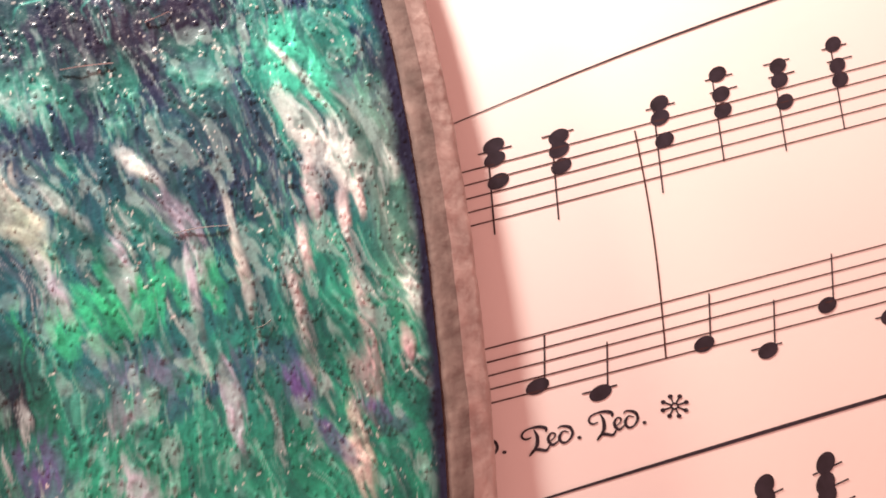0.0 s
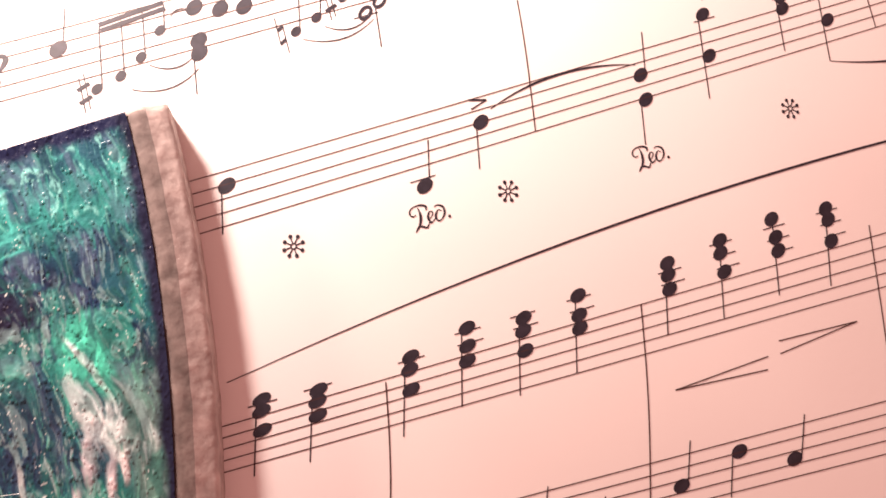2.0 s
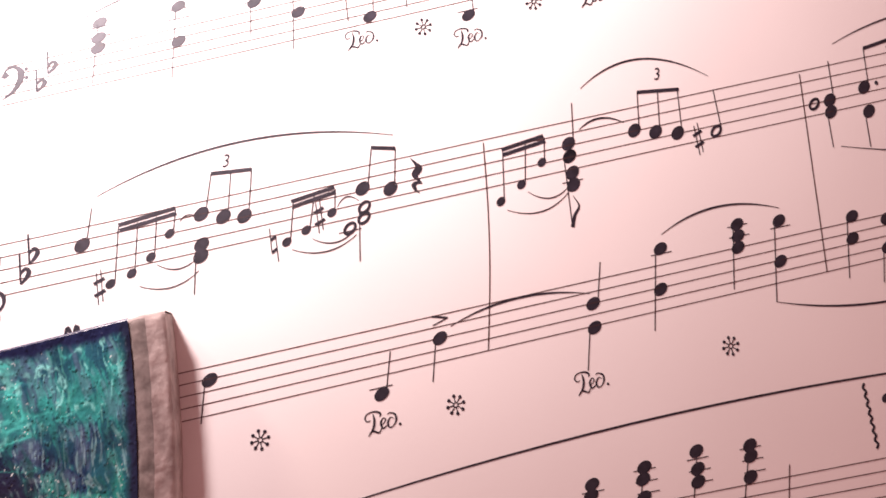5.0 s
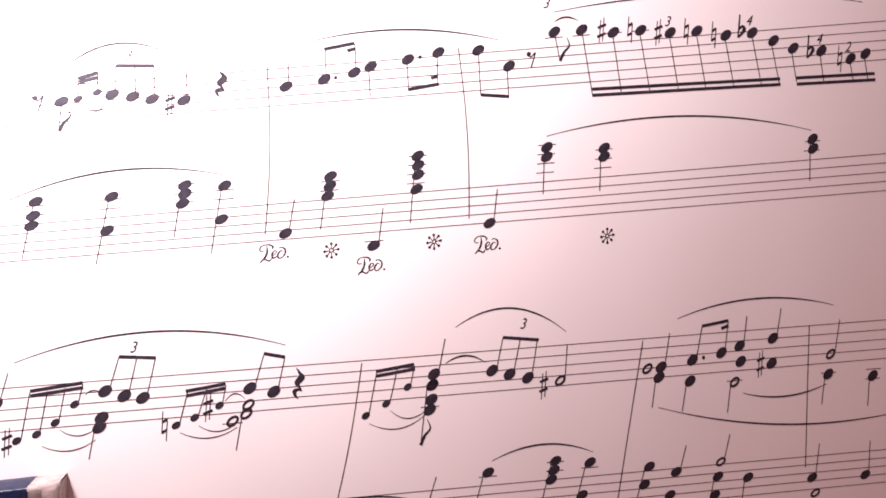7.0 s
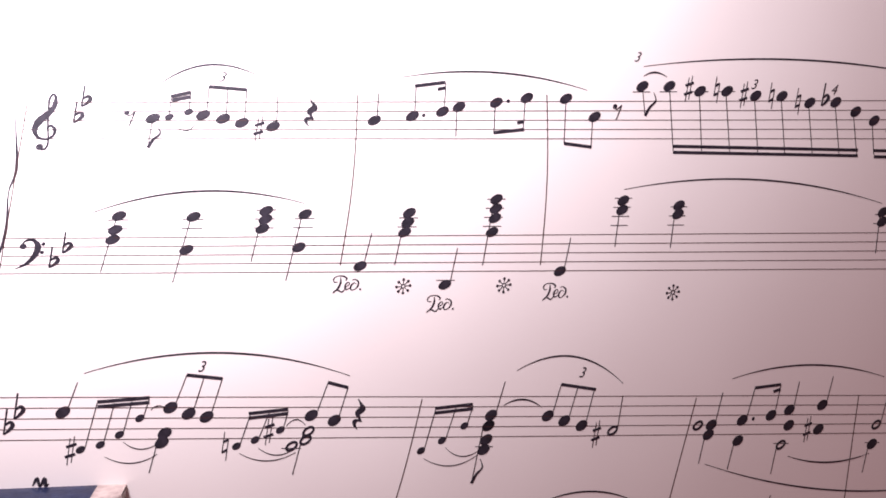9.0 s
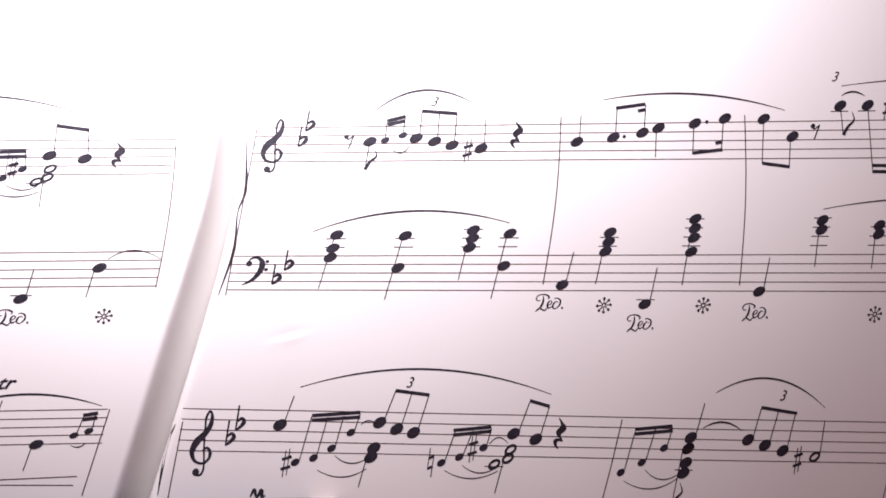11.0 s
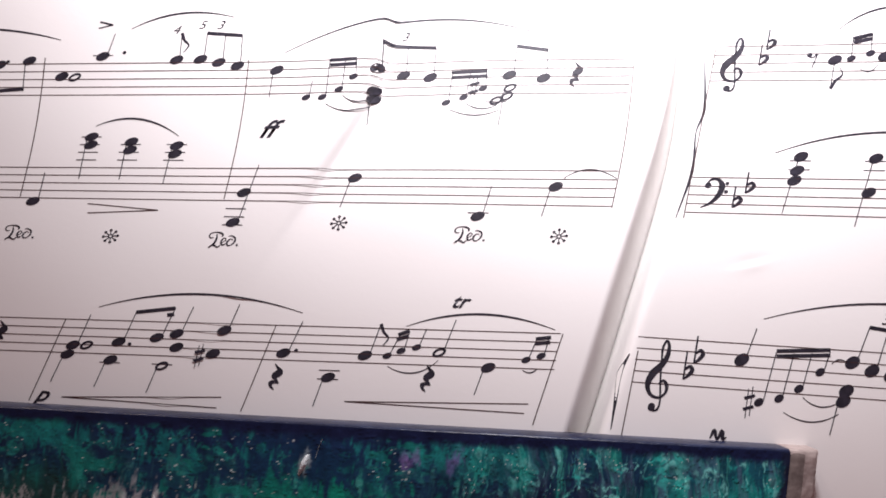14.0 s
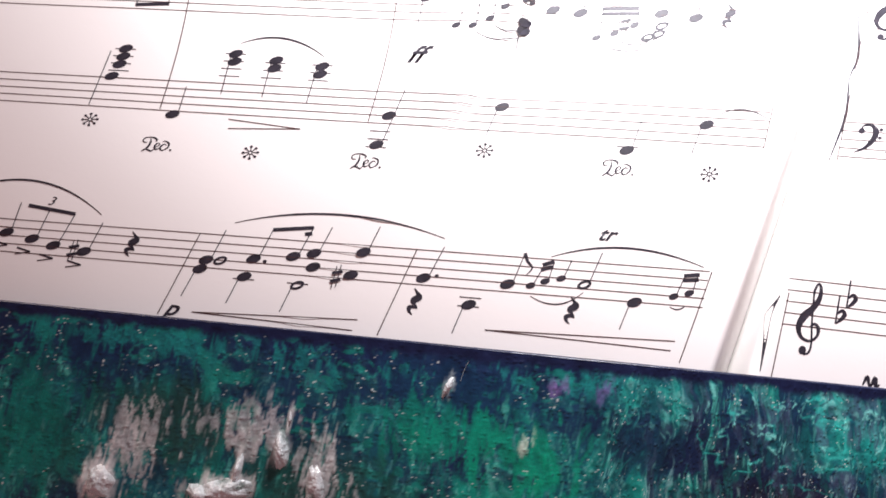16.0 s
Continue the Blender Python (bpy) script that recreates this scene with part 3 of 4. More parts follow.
note(R2B, ((4.06, 12.2), (4.04, 10.1), (4, 8),), (3.99, 12.3, 3.79, 0.7))
note(R2B, ((4.8, 11.2), (4.68, 3.8),), (4.72, 11.4, 4.47, -3.3))
slur(R2B, (2.74, 13.4), (3.87, 16.2), (4.85, 13.5))
glyph(R2B, 3.54, -9, 'release')
note(R2B, ((6.1, 9), (6.02, 4.9),), (6.01, 9.2, 5.81, -2.1))
note(R2B, ((6.71, 7.2),), (6.79, 7.3, 6.89, 13.2))
note(R2B, ((6.61, 1.9),), (6.53, 1.8, 6.4, -4.3))
slur(R2B, (4.48, -3.3), (5.88, -7.2), (7.34, -7.7))
note(R2B, ((7.71, 8.6),), (7.78, 8.7, 7.87, 14.9), 0, 'half')
note(R2B, ((7.67, 5.2), (7.63, 0.9),), (7.59, 5.3, 7.46, -5.6))
note(R2B, ((8.37, 4.3),), (8.29, 4.2, 8.26, -3.5))
note(R2B, ((9.89, 2.8),), (9.97, 3, 10, 10.9))
note(R2B, ((11.19, 2.3),), (11.27, 2.5, 11.24, 10.5))
note(R2B, ((10, -1),), None, 0, 'half')

# right page, treble staff
note(R3T, ((-5.07, 10.7), (-5.1, 8.7), (-5.13, 5.4),), (-5.13, 11, -5.32, -2.1))
note(R3T, ((-4.38, 9.5), (-4.42, 7.6), (-4.45, 5.2),), (-4.45, 9.8, -4.65, -2.3))
note(R3T, ((-3.17, 10.5), (-3.22, 8.4), (-3.26, 5),), (-3.24, 10.8, -3.48, -2.4))
note(R3T, ((-2.37, 12.5), (-2.42, 9.5), (-2.47, 7.1),), (-2.44, 12.7, -2.68, -0.2))
note(R3T, ((-1.6, 11.4), (-1.65, 9.3), (-1.69, 6),), (-1.66, 11.6, -1.91, -1))
note(R3T, ((-0.79, 12.4), (-0.85, 9.2), (-0.89, 7.1),), (-0.83, 12.5, -1.1, -0.1))
note(R3T, ((0.58, 13.3), (0.54, 11.4), (0.5, 9.1),), (0.55, 13.4, 0.28, 2))
note(R3T, ((1.44, 14.4), (1.39, 12.4), (1.36, 9.3),), (1.43, 14.4, 1.14, 2.1))
note(R3T, ((2.31, 15.3), (2.28, 12.3), (2.25, 10.1),), (2.32, 15.3, 2.04, 3.2))
note(R3T, ((3.19, 14.4), (3.17, 12.6), (3.1, 9.2),), (3.18, 14.4, 2.85, 2.4))
hairpin(R3T, (0.15, -6.9), (1.59, -5.6))
hairpin(R3T, (0.15, -6.9), (1.52, -7.6))
slur(R3T, (-5.44, 15.4), (2.4, 22.4), (11.0, 16.5))
hairpin(R3T, (1.81, -3.7), (3.05, -4))
hairpin(R3T, (1.77, -5.7), (3.05, -4))
note(R3T, ((6.45, 15.7), (6.44, 13.7), (6.43, 12),), (6.37, 15.3, 6.27, 10.2))
note(R3T, ((5.61, 17.4),), (5.67, 17.5, 5.75, 20.8), 0, 'small')
glyph(R3T, 5.28, 15.3, 'arpeggio')

# right page, bass staff
note(R3B, ((-5.55, 0.7),), (-5.48, 0.7, -5.35, 7.8))
note(R3B, ((-4.98, -2.5),), (-4.91, -2.6, -4.77, 4.5))
glyph(R3B, -5.56, -6.9, 'pedal')
glyph(R3B, -4.91, -7.1, 'pedal')
glyph(R3B, -6.27, -6.3, 'pedal')
glyph(R3B, -4.31, -7, 'release')
note(R3B, ((-3.81, 0.6),), (-3.74, 0.6, -3.58, 7.6))
note(R3B, ((-3.17, -2.6),), (-3.09, -2.6, -2.91, 4.3))
note(R3B, ((-2.34, 1.6),), (-2.26, 1.7, -2.07, 8.7))
note(R3B, ((-1.68, -2.2),), (-1.59, -2.2, -1.38, 4.6))
note(R3B, ((-0.36, 3.1),), (-0.27, 3.1, -0.07, 10))
note(R3B, ((0.55, 6.2),), (0.45, 6.2, 0.25, -0.7))
note(R3B, ((1.27, 2.8),), (1.37, 2.7, 1.61, 9.3))

# right page, treble staff
slur(R4T, (-7.2, 40), (-2.9, 35.2), (1.0, 30.2))
note(R4T, ((-4.12, 31.1), (-4.16, 29.7),), (-4.15, 31.2, -4.25, 25.8))
note(R4T, ((-3.41, 30.6), (-3.49, 28.6), (-3.52, 27.3),), (-3.44, 30.7, -3.6, 23.5))

# left page, treble staff
glyph(LAT, -17.71, 17.8, 'accent')
note(LAT, ((-17.64, 9.8),), (-17.56, 10.1, -17.51, 15.5))
glyph(LAT, -17.26, 10.7, 'dot')
slur(LAT, (-17.23, 16.7), (-16.29, 20.6), (-15.42, 19.4))
note(LAT, ((-16.28, 8.7),), (-16.23, 9, -16.29, 15.5), 1)
note(LAT, ((-15.85, 8.8),), (-15.79, 9.1, -15.83, 15.4))
note(LAT, ((-15.51, 8),), (-15.44, 8.2, -15.5, 15.3))
note(LAT, ((-15.16, 7.1),), (-15.11, 7.4, -15.19, 14.7))
beam(LAT, (-15.83, 15.4), (-15.19, 14.7))
digit(LAT, -16.41, 16.2, '4')
digit(LAT, -15.96, 17.4, '5')
digit(LAT, -15.63, 17.3, '3')
note(LAT, ((-14.43, 5.9),), (-14.49, 5.6, -14.46, -0.9))
glyph(LAT, -14.37, -8.9, 'forte')
note(LAT, ((-13.79, -1.1),), (-13.74, -0.9, -13.74, 3), 0, 'small')
note(LAT, ((-13.5, -1.1),), (-13.44, -0.9, -13.5, 7.9), 0, 'small')
note(LAT, ((-13.23, 0.7),), (-13.18, 0.9, -13.22, 8), 0, 'small')
note(LAT, ((-13.02, 3.7),), (-12.98, 4, -13.03, 8.1), 0, 'small')
beam(LAT, (-13.5, 7.9), (-13.02, 8.1))
beam(LAT, (-13.48, 6.7), (-13, 6.9))
note(LAT, ((-12.64, 6),), (-12.57, 6.3, -12.62, 12.5))
note(LAT, ((-12.19, 5),), (-12.14, 5.3, -12.21, 12.1))
note(LAT, ((-11.7, 4.3),), (-11.64, 4.5, -11.7, 11.6))
beam(LAT, (-12.64, 12.5), (-11.7, 11.6))
digit(LAT, -12.3, 14.5, '3')
note(LAT, ((-12.62, 0.7), (-12.61, -1.1),), (-12.69, 0.7, -12.65, -7.3))
slur(LAT, (-13.42, -2.7), (-13.02, -4.5), (-12.65, -2.7), 0.6)
slur(LAT, (-13.15, -0.7), (-12.9, -2.3), (-12.67, -1.3), 0.6)
slur(LAT, (-14.36, 10.1), (-12.02, 18.6), (-10.02, 14.7))
note(LAT, ((-11.33, -2),), (-11.29, -1.7, -11.32, 5.3), 0, 'small')
note(LAT, ((-11.04, -0.8),), (-11, -0.6, -11, 5.6), 0, 'small')
glyph(LAT, -10.89, 1.4, 'sharp')
note(LAT, ((-10.73, 1.3),), (-10.69, 1.6, -10.72, 5.8), 0, 'small')
beam(LAT, (-11.34, 5.3), (-10.71, 5.5))
beam(LAT, (-11.32, 4.1), (-10.69, 4.3))
note(LAT, ((-10.26, 1.3), (-10.29, -0.7), (-10.46, -1.7),), (-10.35, 1.3, -10.34, -7.6), 0, 'half')
slur(LAT, (-11.24, -3.7), (-10.87, -5.1), (-10.39, -4), 0.6)
slur(LAT, (-10.99, -2.2), (-10.69, -3.6), (-10.43, -2.7), 0.6)
note(LAT, ((-10.31, 4.4),), (-10.24, 4.7, -10.27, 11.3))
note(LAT, ((-9.71, 3.6),), (-9.66, 3.8, -9.72, 10.3))
beam(LAT, (-10.28, 11.4), (-9.71, 10.3))
glyph(LAT, -9.16, 4.4, 'quarter_rest')
note(LAT, ((-20.43, 5.7),), (-20.35, 6, -20.42, 12.6))
note(LAT, ((-20.01, 6.4),), (-19.94, 6.7, -19.9, 12.8))
beam(LAT, (-20.68, 12.6), (-19.86, 12.8))
slur(LAT, (-20.77, 16.8), (-19.68, 17), (-18.48, 14.1))
note(LAT, ((-19.49, 7.8),), (-19.56, 7.5, -19.52, 1))
glyph(LAT, -19.35, 8.6, 'dot')
note(LAT, ((-18.96, 8.8),), (-19.03, 8.5, -18.95, 1.1))
beam(LAT, (-19.54, 1), (-18.94, 1.6))
note(LAT, ((-18.3, 4.7),), None)
note(LAT, ((-18.06, 4.5),), None, 0, 'whole')

# left page, bass staff
hairpin(LAB, (-17.49, -1.3), (-16.2, -2.7))
hairpin(LAB, (-17.45, -3.7), (-16.2, -2.7))
note(LAB, ((-14.75, 2), (-14.83, -5.4),), (-14.59, 8.8, -14.75, -5.4))
glyph(LAB, -14.93, -9.8, 'pedal')
note(LAB, ((-12.87, 6),), (-12.94, 5.8, -13.02, -1.2))
glyph(LAB, -12.98, -5, 'release')
note(LAB, ((-10.61, -2.8),), (-10.53, -2.5, -10.47, 4.2))
glyph(LAB, -10.69, -7.2, 'pedal')
note(LAB, ((-9.37, 4.3),), (-9.45, 4, -9.52, -2.5))
slur(LAB, (-9.25, 6.3), (-8.86, 8.3), (-8.36, 6.3), 0.6)
glyph(LAB, -9.16, -7, 'release')
glyph(LAB, -16.94, -9.5, 'release')
note(LAB, ((-19.68, 16.1), (-19.68, 13.9), (-19.7, 11.7), (-19.77, 8.4),), (-19.93, 15.3, -20, 0.3))
note(LAB, ((-18.49, -0.9),), (-18.4, -0.6, -18.4, 6.6))
glyph(LAB, -19.89, -3.7, 'release')
glyph(LAB, -18.59, -9.2, 'pedal')
note(LAB, ((-17.71, 16), (-17.69, 13.9),), (-17.79, 16, -17.76, 5.1))
note(LAB, ((-16.97, 14.7), (-16.96, 12.6),), (-17.05, 14.7, -17.03, 4.9))
note(LAB, ((-16.14, 13.7), (-16.14, 11.6),), (-16.22, 13.7, -16.23, 3.9))
slur(LAB, (-17.68, 18.8), (-17.01, 20.7), (-16.15, 16.2))

# left page, treble staff
glyph(LBT, -18.8, 4.2, 'quarter_rest')
note(LBT, ((-17.46, 1.8),), (-17.38, 2.2, -17.27, 9.2))
note(LBT, ((-17.22, 1.9),), None, 0, 'half')
note(LBT, ((-17.52, -0.4),), (-17.59, -0.8, -17.7, -7.1))
note(LBT, ((-16.67, 2.9),), (-16.59, 3.2, -16.48, 10.1))
glyph(LBT, -16.47, 2.5, 'dot')
note(LBT, ((-16.02, 4.2),), (-15.94, 4.5, -15.81, 11.4))
beam(LBT, (-16.48, 10.1), (-15.81, 11.3))
beam(LBT, (-15.93, 9.6), (-15.81, 9.9))
note(LBT, ((-16.74, -1.4),), (-16.82, -1.7, -16.92, -7.9))
note(LBT, ((-15.69, 5.3), (-15.64, 2.1),), (-15.61, 5.6, -15.5, 11.7))
note(LBT, ((-15.82, -2.4),), (-15.9, -2.7, -15.99, -8.8), 0, 'half')
glyph(LBT, -15.21, 0.3, 'sharp')
note(LBT, ((-14.98, 0.9),), None)
note(LBT, ((-14.87, 6.4),), (-14.8, 6.7, -14.7, 12.6))
slur(LBT, (-17.16, 11.1), (-15.42, 14.8), (-13.58, 11))
note(LBT, ((-13.77, 1.6),), (-13.69, 1.9, -13.55, 9))
glyph(LBT, -13.56, 2.3, 'dot')
glyph(LBT, -13.82, -3.9, 'quarter_rest')
note(LBT, ((-12.92, -3.6),), (-13, -3.9, -13.08, -10.3))
note(LBT, ((-12.37, 1.7),), (-12.29, 2, -12.2, 9), 1)
note(LBT, ((-11.99, 1.8),), (-11.95, 2.1, -11.83, 6.9), 0, 'small')
note(LBT, ((-11.77, 3),), (-11.72, 3.3, -11.69, 7.3), 0, 'small')
note(LBT, ((-11.52, 3.9),), (-11.48, 4.2, -11.41, 8.1), 0, 'small')
beam(LBT, (-11.87, 6.6), (-11.69, 7.6))
beam(LBT, (-11.88, 5.5), (-11.69, 6.4))
note(LBT, ((-11.12, 2.9),), (-11.05, 3.2, -10.94, 10.4), 0, 'half')
slur(LBT, (-11.95, -0.6), (-11.5, -1.9), (-11.11, 1.2), 0.6)
slur(LBT, (-11.76, 8.6), (-10.65, 11.8), (-9.25, 8.8))
glyph(LBT, -10.95, 14.5, 'trill')
glyph(LBT, -11.24, -3, 'quarter_rest')
note(LBT, ((-10.25, -0.1),), (-10.32, -0.4, -10.4, -6.3))
note(LBT, ((-9.64, 1.9),), (-9.6, 2.2, -9.52, 6.7), 0, 'small')
note(LBT, ((-9.4, 2.9),), (-9.35, 3.2, -9.32, 7.2), 0, 'small')
beam(LBT, (-9.54, 6.6), (-9.29, 7.1))
beam(LBT, (-9.54, 5.6), (-9.29, 6))
slur(LBT, (-9.67, -0.4), (-9.55, -0.9), (-9.42, 0.1), 0.6)
glyph(LBT, -17.8, -10.2, 'piano')
hairpin(LBT, (-17.44, -10.6), (-14.67, -9.1))
hairpin(LBT, (-17.44, -10.6), (-14.71, -11.6))
hairpin(LBT, (-12.56, -8.9), (-9.47, -7.8))
hairpin(LBT, (-12.56, -8.9), (-9.51, -9.9))
note(LBT, ((-20.99, 4.7),), (-20.92, 5, -20.91, 12.3))
note(LBT, ((-20.52, 3.6),), (-20.45, 3.9, -20.38, 10.9))
note(LBT, ((-20.12, 2.4),), (-20.05, 2.8, -19.92, 10.4))
beam(LBT, (-20.77, 11.7), (-19.92, 10.4))
digit(LBT, -20.4, 13.1, '3')
slur(LBT, (-22.01, 14.1), (-20.68, 17.7), (-19.47, 10.7))
glyph(LBT, -19.76, 1.5, 'sharp')
note(LBT, ((-19.57, 1.5),), (-19.5, 1.8, -19.4, 8.8))
glyph(LBT, -21.03, 1.6, 'accent')
glyph(LBT, -20.6, 0.4, 'accent')
glyph(LBT, -20.18, -0.8, 'accent')
glyph(LBT, -19.67, -1.8, 'accent')

# bar lines
bar_line(R1T, -6.78, 4.97, -7.17, 1.96)
bar_line(R1T, -1.24, 5.61, -1.38, 2.47, 0.07)
bar_line(R1T, 2.34, 5.92, 2.47, 2.66, 0.07)
bar_line(R2T, -7.8, -0.35, -7.99, -1.77)
bar_line(R2T, 0.32, -0.02, -0.41, -3.3, 0.06)
bar_line(R2T, 6.03, 0.08, 5.41, -3.32)
bar_line(R2T, 9.82, 0.19, 9.72, -2.85)
bar_line(R3T, -3.52, -5.83, -4.28, -8.04, 0.05)
bar_line(R3T, 0.07, -6.03, -0.86, -8.45, 0.04)
bar_line(R3T, 3.82, -6.11, 3.1, -8.22)
bar_line(LAT, -18.64, 3.98, -18.77, 1.44, 0.06)
bar_line(LAT, -14.94, 4.2, -15.11, 1.67, 0.06)
bar_line(LAT, -8.17, 4.61, -8.39, 2.04, 0.05)
bar_line(LBT, -17.66, -0.64, -18.13, -2.08)
bar_line(LBT, -13.96, -0.43, -14.42, -1.94)
bar_line(LBT, -9.07, -0.17, -9.47, -1.73)
brace(R1T, (-6.96, 4.76), (-6.92, 3.89), (-7.04, 3.45), (-7.07, 2.78), (-7.3, 1.95))
brace(R2T, (-7.93, -0.41), (-8.06, -0.75), (-8.12, -1.22), (-8.17, -1.69))

# ---- painted panel on the book ----
panel = new("painted_panel")
tagged(panel, "textured teal, navy and white acrylic painting lying on the music book", "painting")
TOP_Z = 0.60


def outer_x(y):
    d = np.clip(-1.85 - np.asarray(y, float), 0, None)
    return -4.98 - 0.06 * d - 0.024 * d * d


def top_y(x):
    return -1.70 + 0.035 * (np.asarray(x, float) + 5.3)


def lattice(x, y, seed):
    """Smooth value noise in 0..1."""
    xi, yi = np.floor(x).astype(np.int64), np.floor(y).astype(np.int64)
    fx, fy = x - xi, y - yi
    fx, fy = fx * fx * (3 - 2 * fx), fy * fy * (3 - 2 * fy)
    def h(a, b):
        n = (a * 374761393 + b * 668265263 + seed * 974634777) & 0x7FFFFFFF
        n = ((n ^ (n >> 13)) * 1274126177) & 0x7FFFFFFF
        return ((n ^ (n >> 16)) & 0xFFFF) / 65535.0
    return (h(xi, yi) * (1 - fx) + h(xi + 1, yi) * fx) * (1 - fy) + (h(xi, yi + 1) * (1 - fx) + h(xi + 1, yi + 1) * fx) * fy


def fbm(x, y, seed, octaves=4):
    total, weight, norm = 0, 1.0, 0
    for k in range(octaves):
        total, norm = total + weight * lattice(x * 2 ** k, y * 2 ** k, seed + 17 * k), norm + weight
        weight *= 0.55
    return total / norm


def smooth(a, b, v):
    t = np.clip((v - a) / (b - a), 0, 1)
    return t * t * (3 - 2 * t)


s = np.concatenate([np.linspace(0, 0.74, 480)[:-1], np.linspace(0.74, 1, 420)])[None, :]
depth = np.concatenate([np.linspace(0, 6.4, 380)[:-1], np.linspace(6.4, 10.5, 60)])[:, None]
cols, rows = s.shape[1], depth.shape[0]

x_guess = -25.0 + s * 19.2
PY = top_y(x_guess) - depth
PX = -25.0 + s * (outer_x(PY) - 0.48 + 25.0)
warp = 0.5 * (fbm(PX * 1.3, PY * 0.8, 3) - 0.5)
WX, WY = PX + warp, PY + 0.6 * (fbm(PX * 1.1, PY * 1.1, 8) - 0.5)
tone = fbm(WX * 0.9, WY * 0.55, 21)
mottle = fbm(WX * 3.2, WY * 2.2, 5)
brush = fbm(WX * 5.5, WY * 0.9, 33)
fine = fbm(WX * 16, WY * 9, 44, 3)
streak = fbm(WX * 11 + 0.6 * WY, WY * 1.6, 57, 4)
hair = fbm(WX * 26 + 1.2 * WY, WY * 3.5, 63, 3)
NAVY, TEAL, GREEN = np.array([0.008, 0.022, 0.06]), np.array([0.008, 0.095, 0.118]), np.array([0.006, 0.20, 0.125])
colour = np.zeros(PX.shape + (3,)) + TEAL
grain = fbm(PX * 34, PY * 30, 151, 2)
relief = 0.018 * fine + 0.014 * brush + 0.012 * mottle + 0.008 * hair + 0.008 * streak + 0.014 * smooth(0.74, 0.84, grain)


def lay(mask, rgb):
    global colour
    colour = colour * (1 - mask[..., None]) + np.array(rgb) * mask[..., None]


def spot(x, y, rx, ry, rgb, lean=0.0, rough=0.9, raise_by=0.0, strength=1.0):
    """A dab of paint with a ragged outline, in cm; lean in degrees."""
    global relief
    c, n = math.cos(radians(lean)), math.sin(radians(lean))
    dx, dy = PX - x, PY - y
    r = np.sqrt(((c * dx + n * dy) / rx) ** 2 + ((-n * dx + c * dy) / ry) ** 2) + 1.45 * rough * (0.8 * (brush - 0.5) + 0.8 * (mottle - 0.5) + 1.6 * (streak - 0.5) + 1.3 * (hair - 0.5) + 0.7 * (fine - 0.5))
    m = 0.92 * strength * (1 - smooth(0.40, 1.40, r))
    m = m * (0.55 + 0.45 * smooth(0.38, 0.56, 0.4 * hair + 0.3 * streak + 0.3 * fine))
    lay(m, rgb)
    relief = relief + raise_by * m


lay(smooth(0.48, 0.62, tone), NAVY)
lay(0.8 * smooth(0.50, 0.66, mottle) * smooth(0.35, 0.55, brush), (0.01, 0.21, 0.17))
lay(smooth(3.6, 5.0, depth + 2.2 * (tone - 0.5)) * smooth(-13.5, -9.5, PX) * 0.85, GREEN)
lay(0.55 * smooth(0.60, 0.72, brush) * smooth(0.45, 0.6, fine), (0.05, 0.30, 0.24))
lay(0.7 * smooth(0.60, 0.75, fine) * smooth(0.5, 0.65, mottle), (0.10, 0.33, 0.30))
low = smooth(2.2, 3.4, depth)
lay(0.55 * smooth(0.54, 0.66, streak) * low, (0.012, 0.04, 0.06))
lay(0.60 * smooth(0.58, 0.70, hair) * smooth(0.45, 0.6, brush), (0.02, 0.30, 0.21))
lay(0.4 * smooth(0.61, 0.70, streak) * smooth(0.52, 0.64, hair) * low * smooth(-11.5, -10, PX), (0.42, 0.44, 0.48))
lay(0.45 * smooth(0.62, 0.74, hair) * (1 - low), (0.09, 0.32, 0.30))
lay(0.62 * (1 - smooth(1.2, 2.6, depth + 1.2 * (mottle - 0.5))) * smooth(0.30, 0.62, 1 - 0.5 * mottle - 0.4 * hair), (0.006, 0.03, 0.06))
blocky = fbm(WX * 2.0, WY * 3.2, 101)
lay(0.9 * (1 - smooth(0.45, 1.0, depth + 1.3 * (blocky - 0.5))) * smooth(-10.0, -11.5, PX), (0.006, 0.014, 0.05))
lay(0.75 * smooth(0.52, 0.60, blocky) * (1 - smooth(2.2, 3.0, depth)) * smooth(-9.5, -11.5, PX), (0.007, 0.018, 0.055))
lay(0.7 * smooth(0.60, 0.66, fbm(WX * 2.6, WY * 3.4, 131)) * (1 - smooth(2.2, 3.2, depth)) * smooth(-9.5, -11.5, PX), (0.008, 0.16, 0.13))
# upper band: dark sea with mottled turquoise
spot(-8.48, -3.48, 1.27, 0.66, (0.006, 0.010, 0.030), 0, 0.7)
spot(-7.85, -3.84, 0.99, 0.49, (0.010, 0.012, 0.030), 0, 0.7)
spot(-7.59, -5.15, 0.74, 0.86, (0.012, 0.022, 0.055), 20, 0.8)
spot(-8.86, -4.40, 0.38, 0.38, (0.010, 0.025, 0.06), 20, 0.8)
spot(-9.53, -6.33, 0.31, 0.38, (0.006, 0.008, 0.02), 0, 0.8)
spot(-13.04, -2.69, 1.77, 0.40, (0.006, 0.03, 0.07), 0, 0.9)
spot(-18.82, -2.98, 1.93, 0.43, (0.005, 0.02, 0.055), 0, 0.9)
spot(-6.30, -2.67, 0.70, 0.31, (0.012, 0.22, 0.19), 0, 1.3)
spot(-7.29, -2.81, 0.78, 0.23, (0.010, 0.17, 0.16), 0, 1.3)
spot(-10.53, -2.30, 1.08, 0.22, (0.012, 0.18, 0.17), 0, 1.3)
spot(-17.54, -2.50, 2.04, 0.19, (0.010, 0.17, 0.16), 0, 1.3)
